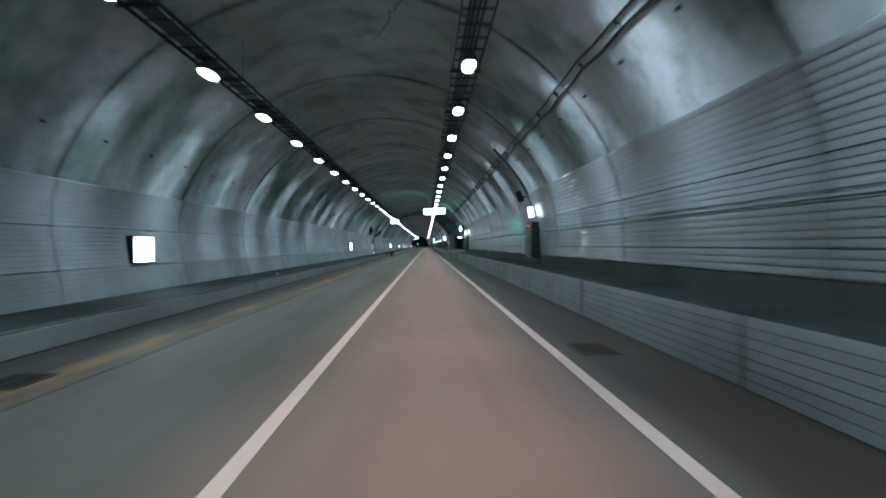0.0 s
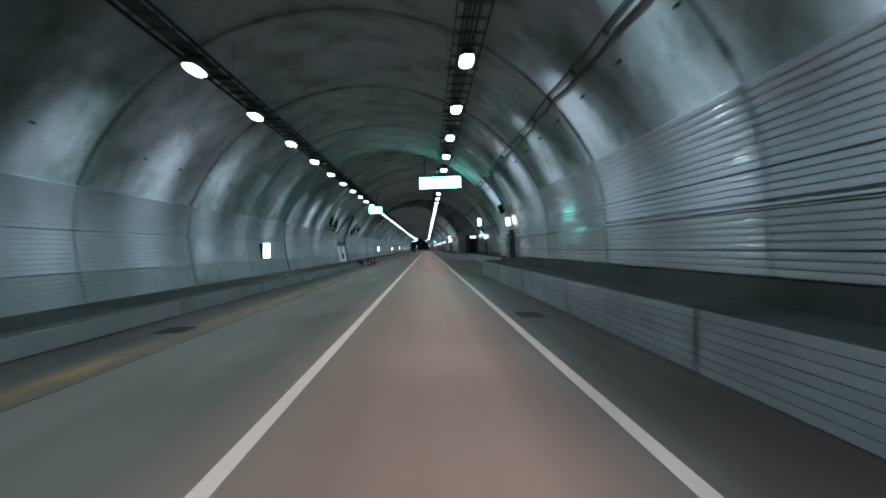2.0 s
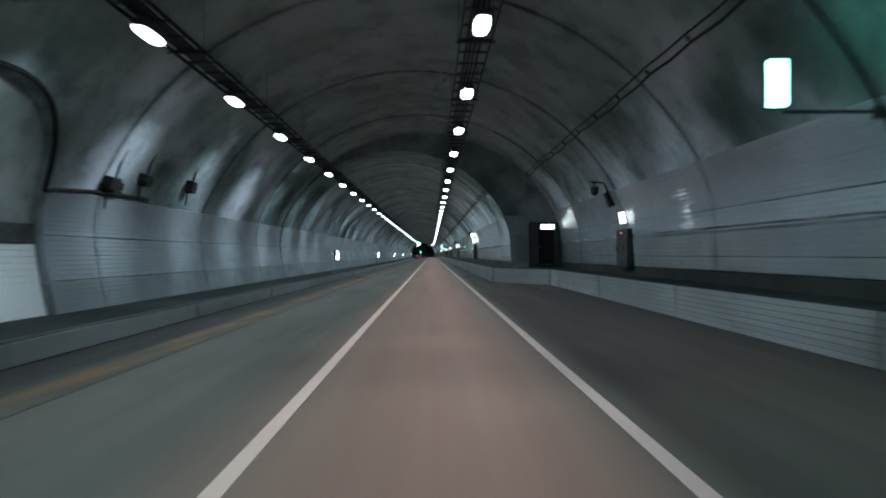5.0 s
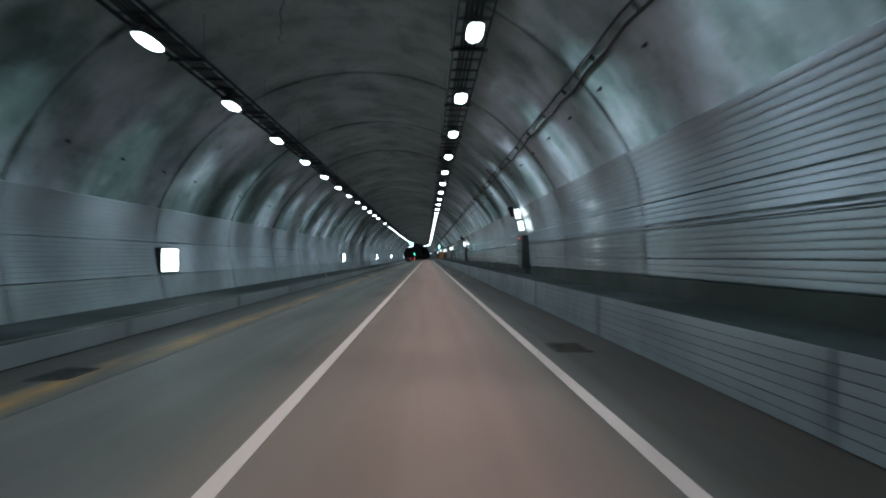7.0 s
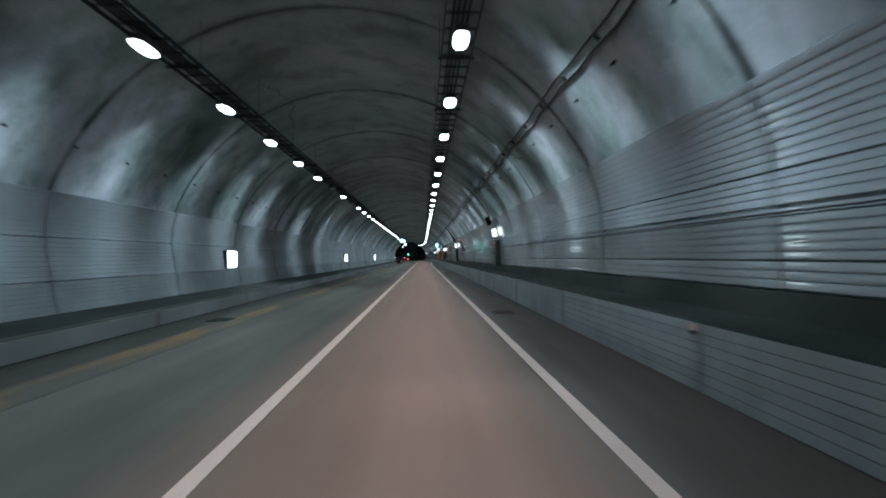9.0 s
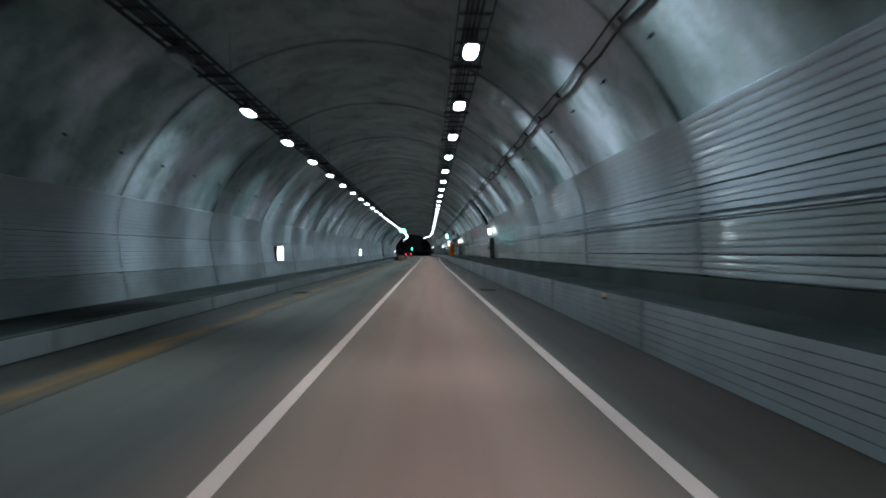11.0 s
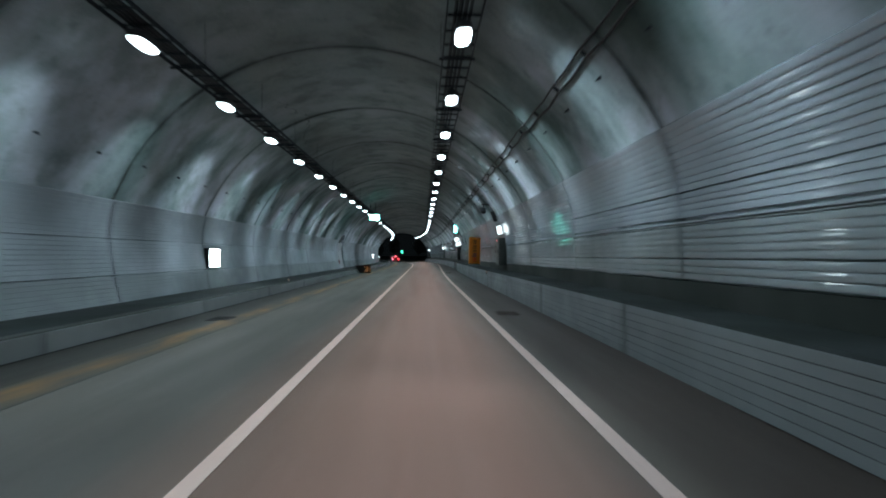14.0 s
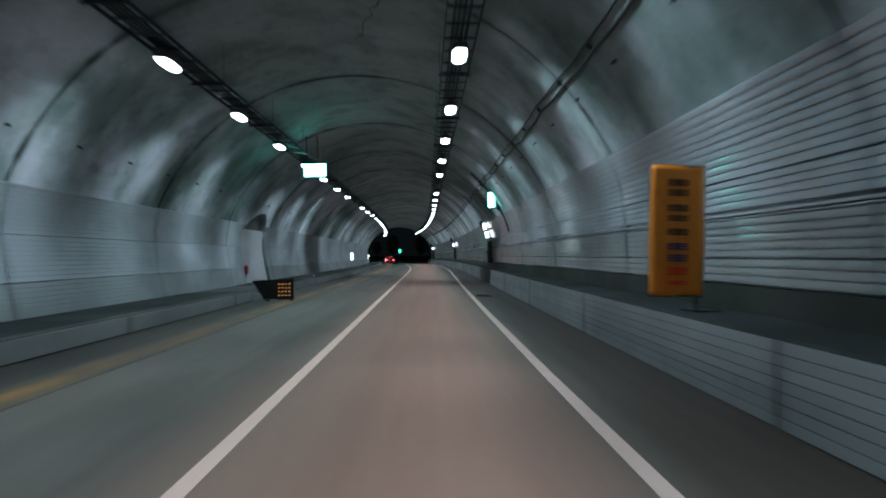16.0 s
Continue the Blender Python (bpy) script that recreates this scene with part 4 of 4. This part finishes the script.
def arrow_board(x, y, rz, left, slant):
    t = thing("arrow_board", place(x, y, 0, rz), "low dark warning board with amber lamps on the kerb side", "warning board", "arrow boards")
    bm = bmesh.new()
    outline = [(left + slant, 0.06), (0.45, 0.06), (0.45, 0.80), (left, 0.74)]
    sides = [[bm.verts.new((px, py, pz)) for px, pz in outline] for py in (-0.04, 0.04)]
    bm.faces.new(sides[0])
    bm.faces.new(list(reversed(sides[1])))
    for k in range(4):
        bm.faces.new((sides[0][k], sides[0][(k + 1) % 4], sides[1][(k + 1) % 4], sides[1][k]))
    bmesh.ops.recalc_face_normals(bm, faces=bm.faces)
    part("panel", bm, IRONDARK, t)
    for q in (left + slant + 0.12, 0.34):
        part("foot", boxed(q - 0.04, q + 0.04, -0.3, 0.3, 0.0, 0.065, 0.01), DARK, t)
    part("marker_post", rod(bmesh.new(), (0.43, 0.06, 0.065), (0.43, 0.06, 0.88), 0.02, 8), DARK, t)
    part("marker_lamp", boxed(0.39, 0.47, 0.0, 0.08, 0.88, 0.95, 0.02), REFLECT, t, "small pale reflector")
    me = None
    for i in range(4):
        for j in range(4):
            xx, zz = -0.10 + i * 0.13, 0.20 + j * 0.135
            if me is None:
                ob = part("lamp", boxed(-0.032, 0.032, -0.02, 0.0, -0.018, 0.018, 0.008), AMBER, t, "amber lamp")
                me = ob.data
            else:
                ob = new("lamp", me)
                ob.parent = t
            ob.location = (xx, -0.041, zz)


arrow_board(-5.62, 113.6, 18, -0.30, 0.0)
arrow_board(-5.28, 357.0, 24, -1.05, 0.42)

# ---- orange banner on the right ledge ----
b = thing("safety_banner", place(3.47, 340.0, ZR) @ Matrix.Rotation(radians(1.2), 4, "Y") @ Matrix.Rotation(radians(8), 4, "Z"),
          "tall orange cloth banner with dark lettering standing on the ledge", "banner")
bm = bmesh.new()
last = None
for j in range(25):
    z = 0.22 + 1.80 * j / 24
    ring = []
    for i in range(9):
        x = -0.395 + 0.79 * i / 8
        ring.append(bm.verts.new((x, 0.012 * math.sin(3.1 * z + 4 * x) + 0.006 * math.sin(11 * x), z)))
    if last:
        for i in range(8):
            bm.faces.new((last[i], last[i + 1], ring[i + 1], ring[i]))
    last = ring
ob = part("cloth", bm, ORANGE, b, smooth=True)
ob.modifiers.new("thickness", "SOLIDIFY").thickness = 0.006
for z in (0.22, 2.02):
    part("bar", rod(bmesh.new(), (-0.40, 0.02, z), (0.40, 0.02, z), 0.013), BLACK, b)
for x in (-0.38, 0.38):
    part("pole", rod(bmesh.new(), (x, 0.035, 0.2), (x, 0.035, 2.03), 0.013), DARK, b)
part("pole", rod(bmesh.new(), (0.31, 0.04, 0.03), (0.31, 0.04, 0.3), 0.02), DARK, b)
part("base_plate", boxed(0.17, 0.55, -0.2, 0.2, 0.0, 0.035, 0.01), IRONDARK, b)
TEXTC = mat("dark_lettering", (0.13, 0.05, 0.015), 0.7)
TEXTB = mat("purple_lettering", (0.09, 0.04, 0.09), 0.7)
TEXTR = mat("red_lettering", (0.75, 0.06, 0.01), 0.7)
for z, h, m_ in ((1.78, 0.10, TEXTC), (1.64, 0.10, TEXTC), (1.43, 0.10, TEXTC), (1.29, 0.09, TEXTC), (1.10, 0.10, TEXTC), (0.90, 0.11, TEXTB), (0.74, 0.11, TEXTB), (0.56, 0.12, TEXTR), (0.40, 0.06, TEXTR)):
    bm = bmesh.new()
    for q in (-0.32, 0.0, 0.3):
        box(bm, -0.15, 0.15, -0.034, -0.024, z + q * h - 0.1 * h, z + q * h + 0.12 * h)
    box(bm, -0.03, 0.04, -0.034, -0.025, z - h / 2, z + h / 2)
    part("lettering", bm, m_, b)

# ---- drains, reflectors ----


def drain(x, y, material, label, wx=0.60, wy=1.2):
    t = thing("drain_grate", place(x, y), label, "drain grate", "drain grates")
    bm = bmesh.new()
    for q in (-wx / 2, wx / 2):
        box(bm, q - 0.03, q + 0.03, -wy / 2, wy / 2, -0.02, 0.014)
    for q in (-wy / 2, wy / 2):
        box(bm, -wx / 2, wx / 2, q - 0.03, q + 0.03, -0.02, 0.014)
    part("rim", bm, material, t)
    # a flat dark sheet stands in for the shade under the bars
    part("shade_sheet", boxed(-wx / 2, wx / 2, -wy / 2, wy / 2, -0.02, 0.004), GAP, t)
    bar = part("bar", boxed(-wx / 2, wx / 2, -0.018, 0.018, 0.004, 0.012), material, t)
    for k in range(15):
        ob = bar if k == 0 else new("bar", bar.data)
        ob.parent = t
        ob.location = (0, -wy / 2 + 0.06 + k * (wy - 0.12) / 14, 0)


for y in (-38.0, 11.6, 60.6, 160.0, 209.8, 260.0, 310.5, 360.0):
    drain(2.37, y, IRON, "rust-brown iron drain grate in the shoulder")
drain(5.1, 111.6, IRON, "rust-brown iron drain grate in the lay-by")
for y in (9.0, 57.5, 108.0, 157.2, 207.4, 258.0, 308.8, 358.0):
    drain(-5.25, y, IRONDARK, "black iron drain grate by the yellow line", 0.5, 1.0)

for x, z, ys in ((KR - 0.075, ZR - 0.17, (36.2, 78.0, 197.0, 243.0, 285.2, 328.4, 371.0, 413.0)), (KL - 0.10, ZL, (-12.0, 30.2, 75.0, 151.8, 192.0, 236.0, 282.6, 324.4, 372.0))):
    for y in ys:
        s = thing("kerb_reflector", place(x + (kerb_widen(y) if x > 0 else 0.0), y, z), "small round kerb reflector on the ledge edge", "reflector", "kerb reflectors")
        part("stem", boxed(-0.04, 0.06 if x > 0 else 0.04, -0.04, 0.04, 0.0, 0.05, 0.01), DARK, s)
        bm = bmesh.new()
        bmesh.ops.create_cone(bm, cap_ends=True, segments=14, radius1=0.042, radius2=0.042, depth=0.03, matrix=Matrix.Translation((0, 0, 0.09)) @ Matrix.Rotation(radians(90), 4, "X"))
        part("lens", bm, REFLECT, s)

# ---- the car ahead ----


def car(x, y):
    t = thing("car", place(x, y, 0.0), "small red hatchback with lit tail lamps ahead of the portal", "car")
    paintm = mat("car_paint", (0.28, 0.02, 0.025), 0.25, 0.3)
    glass = mat("car_glass", (0.02, 0.025, 0.03), 0.06)
    tyre = mat("car_tyre", (0.015, 0.015, 0.015), 0.8)

    def loft(secs):
        bm = bmesh.new()
        last = None
        for yy, w, z0, z1, tw in secs:
            ring = [bm.verts.new(p) for p in ((-w, yy, z0), (-w, yy, (z0 + z1) / 2), (-tw, yy, z1), (tw, yy, z1), (w, yy, (z0 + z1) / 2), (w, yy, z0))]
            if last:
                for i in range(6):
                    bm.faces.new((last[i], last[(i + 1) % 6], ring[(i + 1) % 6], ring[i]))
            else:
                bm.faces.new(ring)
            last = ring
        bm.faces.new(list(reversed(last)))
        bmesh.ops.recalc_face_normals(bm, faces=bm.faces)
        bmesh.ops.bevel(bm, geom=list(bm.edges), offset=0.03, segments=2, affect="EDGES")
        return bm
    part("body", loft([(0, 0.80, 0.32, 0.92, 0.74), (0.15, 0.85, 0.22, 0.97, 0.78), (2.6, 0.86, 0.2, 0.96, 0.78), (3.9, 0.82, 0.22, 0.80, 0.72), (4.1, 0.74, 0.3, 0.70, 0.66)]), paintm, t)
    part("cabin", loft([(0.2, 0.76, 0.93, 1.0, 0.72), (0.65, 0.74, 0.93, 1.42, 0.58), (1.9, 0.74, 0.93, 1.45, 0.60), (2.9, 0.76, 0.9, 0.97, 0.70)]), paintm, t)
    part("rear_window", boxed(-0.58, 0.58, -0.01, 0.01, -0.17, 0.17, 0.008, Matrix.Translation((0, 0.40, 1.21)) @ Matrix.Rotation(radians(-43), 4, "X")), glass, t)
    for sx in (-1, 1):
        part("tail_lamp", boxed(sx * 0.66 - 0.13, sx * 0.66 + 0.13, -0.04, 0.03, 0.70, 0.88, 0.02), glow("tail_lamp", (1.0, 0.06, 0.08), 9.0), t, "lit red tail lamp")
        for yy in (0.75, 3.2):
            w = part("wheel", rod(bmesh.new(), (sx * 0.66, yy, 0.31), (sx * 0.84, yy, 0.31), 0.31, 24), tyre, t)
            part("rim", rod(bmesh.new(), (sx * 0.845, yy, 0.31), (sx * 0.855, yy, 0.31), 0.19, 16), HOUSING, w)
    part("high_stop_lamp", boxed(-0.2, 0.2, 0.60, 0.64, 1.40, 1.43), glow("stop_lamp", (1.0, 0.1, 0.1), 9.0), t)
    part("bumper", boxed(-0.78, 0.78, -0.08, 0.1, 0.30, 0.52, 0.03), paintm, t)
    part("plate", boxed(-0.17, 0.17, -0.095, -0.08, 0.56, 0.66), mat("plate", (0.6, 0.6, 0.6), 0.5), t)
    part("bar_lettering", boxed(-0.13, 0.13, -0.099, -0.095, 0.59, 0.63), BLACK, t)


car(-6.6 - off(464), 464.0)

# ---- outside the portal: a signal and dark roadside trees ----
s = thing("signal_post", place(-6.5 - off(512), 512.0), "green-lit signal head on a roadside post", "traffic signal")
part("post", rod(bmesh.new(), (0, 0, -0.12), (0, 0, 2.4), 0.06), DARK, s)
part("head", boxed(-0.25, 0.25, 0.0, 0.2, 2.2, 3.4, 0.03), BLACK, s)
part("lamp", boxed(-0.2, 0.2, -0.03, 0.0, 2.3, 3.1, 0.05), GREENLIT, s, "glowing green lens")
BARK = mat("bark", (0.06, 0.05, 0.04), 0.9)
LEAF = mat("leaf", (0.04, 0.06, 0.03), 0.7)


def tree(x, y, h, seed):
    rnd = random.Random(seed)
    t = thing("tree", Matrix.Translation((x, y, -0.12)), "dark leafy roadside tree at night", "tree", "roadside trees")
    bm = bmesh.new()
    bmesh.ops.create_cone(bm, cap_ends=True, segments=8, radius1=0.03 * h, radius2=0.012 * h, depth=h * 0.7, matrix=Matrix.Translation((0, 0, h * 0.35)))
    for k in range(6):
        a = k * 1.05 + rnd.random()
        rod(bm, (0, 0, h * (0.3 + 0.06 * k)), (math.cos(a) * h * 0.22, math.sin(a) * h * 0.22, h * (0.5 + 0.07 * k)), 0.008 * h, 5)
    part("trunk", bm, BARK, t)
    bm = bmesh.new()
    for k in range(700):
        a, q = rnd.random() * 6.283, rnd.random() ** 0.5
        z = rnd.uniform(0.28, 1.0)
        rr = h * 0.32 * q * math.sin(math.pi * min(1, (z - 0.2) / 0.85)) ** 0.6 * rnd.uniform(0.7, 1.15)
        c = Vector((math.cos(a) * rr, math.sin(a) * rr, z * h))
        m = Matrix.Translation(c) @ Euler((rnd.random() * 6, rnd.random() * 6, rnd.random() * 6)).to_matrix().to_4x4()
        w = h * rnd.uniform(0.02, 0.045)
        bm.faces.new([bm.verts.new(m @ Vector(p)) for p in ((-w, 0, 0), (0, -w * 0.5, 0), (w, 0, 0.1 * w), (0, w * 0.5, 0))])
    part("crown", bm, LEAF, t)


for i, (x, y) in enumerate(((-26, 520), (-20, 545), (6, 530), (2, 560), (-30, 570), (12, 548), (-14, 640), (-44, 600), (-2, 610), (10, 590), (-22, 660), (-52, 650))):
    tree(x, y, 8 + (i * 37 % 5), i)

# ---- wall boards and kerb boards ----


def board_mesh(tube, side, w0, w1, length, material, pitch=0.115, proud=0.07):
    """One ribbed board: flat courses with recessed grooves between, returned to the wall."""
    n = max(1, round((w1 - w0) / pitch))
    plain = tube is BIG or side < 0
    deep = 0.012 if plain else 0.030
    pts = [tube.wall(side, w0, 0.0)]
    for i in range(n):
        a = w0 + (w1 - w0) * i / n
        b = w0 + (w1 - w0) * (i + 1) / n
        g = 0.006 if plain else 0.0105
        ends = (a + g * (0.6 if i == 0 else 1), b - g)
        cuts = 1 if side < 0 else 6
        for k in range(cuts + 1):
            f = k / cuts
            pts.append(tube.wall(side, ends[0] + (ends[1] - ends[0]) * f, proud + (0.0042 * (1 - (2 * f - 1) ** 2) if cuts > 1 else 0)))
        if i < n - 1:
            pts += [tube.wall(side, b - g * 0.8, proud - deep), tube.wall(side, b + g * 0.8, proud - deep)]
    pts.append(tube.wall(side, w1, 0.0))
    bm = bmesh.new()
    h = length / 2
    ra = [bm.verts.new((x, -h, z)) for x, z in pts]
    rb = [bm.verts.new((x, h, z)) for x, z in pts]
    for i in range(len(pts) - 1):
        bm.faces.new((ra[i], ra[i + 1], rb[i + 1], rb[i]))
    bm.faces.new(ra)
    bm.faces.new(list(reversed(rb)))
    bmesh.ops.recalc_face_normals(bm, faces=bm.faces)
    me = bpy.data.meshes.new("panel")
    bm.to_mesh(me)
    bm.free()
    me.materials.append(material)
    return me


def bays(a, b):
    ys = [a] + [j for j in JOINTS if a + 0.5 < j < b - 0.5] + [b]
    return list(zip(ys, ys[1:]))


# heights of the board courses, and how far each stands out
TIERS = {-1: [(0.40, 1.182, 0.07), (1.202, 2.238, 0.07), (2.258, 3.36, 0.07)],
         1: [(1.119, 1.461, 0.07), (1.474, 1.999, 0.07), (2.004, 2.043, 0.048), (2.046, 2.102, 0.07), (2.137, 2.551, 0.07), (2.567, 3.68, 0.07)]}
BTIERS = {-1: [(0.40, 1.182, 0.07), (1.202, 2.239, 0.07), (2.259, 3.36, 0.07)],
          1: [(1.055, 1.421, 0.07), (1.431, 2.045, 0.07), (2.05, 2.088, 0.048), (2.093, 2.151, 0.07), (2.19, 2.645, 0.07), (2.665, 3.95, 0.07)]}
cache = {}
for side in (-1, 1):
    spans = [(Y0, BAY0 - 0.5, SMALL), (BAY0 + 0.1, BAY1 - 0.1, BIG), (BAY1 + 0.5 if side < 0 else BAY1, Y1, SMALL)]
    if side < 0:
        (a, b, _, _), (c, d, _, _) = PASSAGES
        spans = [(Y0, BAY0 - 0.1, SMALL), (BAY0 + 0.1, a - 0.02, BIG), (b + 0.02, BAY1 - 0.1, BIG), (BAY1 + 0.1, c - 0.02, SMALL), (d + 0.02, Y1, SMALL)]
    for a, b, tube in spans:
        for ya, yb in bays(a, b):
            for ti, (w0, w1, proud) in enumerate((TIERS if tube is SMALL else BTIERS)[side]):
                key = (side, tube.cx, ti, round(yb - ya, 2))
                if key not in cache:
                    cache[key] = board_mesh(tube, side, w0, w1, yb - ya - (0.045 if side > 0 else 0.025), (DULLLOW if ti == 0 else DULLBOARD) if side < 0 else BOARD if ti > 2 else LOWBOARD, proud=proud)
                ob = new("panel", cache[key])
                ob.parent = WALLS[side]
                ob.matrix_world = place(0, (ya + yb) / 2)

# boards on the end wall of the lay-by
root = thing("end_wall_boards", Matrix(), "ribbed pale enamel boards on the lay-by's end wall", "wall cladding", kind="structure")
for w0, w1 in ((1.12, 1.56), (1.58, 2.72), (2.74, 3.86)):
    n = round((w1 - w0) / 0.115)
    bm = bmesh.new()
    for i in range(n):
        a = w0 + (w1 - w0) * i / n
        box(bm, SMALL.wall(1, a + 0.06, 0.05)[0], 5.37, BAY1 - 0.12, BAY1 - 0.05, a + 0.005, a + (w1 - w0) / n - 0.005)
    part("panel", bm, BOARD, root)

# ribbed facing of the right kerb
KROOT = thing("kerb_facing", Matrix(), "ribbed pale boards facing the right-hand kerb", "kerb", kind="structure")


def kerb_board(length, height, material=KERBBOARD):
    me = bpy.data.meshes.new("facing_board")
    bm = boxed(-0.03, 0.0, -length / 2, length / 2, 0.0045, height - 0.0045)
    bm.to_mesh(me)
    bm.free()
    me.materials.append(material)
    return me


cache = {}
N = 7
STEP = (ZR - 0.04) / N
ks = [Y0] + [j for j in JOINTS if j < 86] + [89.0, 95.2] + [j for j in JOINTS if 97 < j < 142.5] + [144.6, 148.3] + [j for j in JOINTS if j > 151] + [Y1]
for ya, yb in zip(ks, ks[1:]):
    xa, xb = kerb_x(ya + 1e-6) + off(ya), kerb_x(yb - 1e-6) + off(yb)
    length = math.hypot(yb - ya, xb - xa)
    # lay-by boards paler: headlight on this kerb is put into their colour
    bay, darker = 95 < ya < 148, 371 < ya < 373
    key = (round(length, 2), bay, darker)
    if key not in cache:
        cache[key] = kerb_board(length - 0.07, STEP, LKERB if bay else DARKBOARD if darker else KERBBOARD)
    for i in range(N):
        ob = new("facing_board", cache[key])
        ob.parent = KROOT
        ob.matrix_world = Matrix.Translation(((xa + xb) / 2, (ya + yb) / 2, 0.008 + i * STEP)) @ Matrix.Rotation(-math.atan2(xb - xa, yb - ya), 4, "Z")

LROOT = thing("kerb_facing_left", Matrix(), "plain pale boards facing the low kerb", "kerb", kind="structure")
LSTEP = ZL - 0.05
for a, b in left_spans():
    for ya, yb in bays(a, b):
        key = ("left", round(yb - ya, 2))
        if key not in cache:
            cache[key] = kerb_board(yb - ya - 0.04, LSTEP, LKERB)
        ob = new("facing_board", cache[key])
        ob.parent = LROOT
        ob.matrix_world = place(KL + 0.031, (ya + yb) / 2, 0.02)
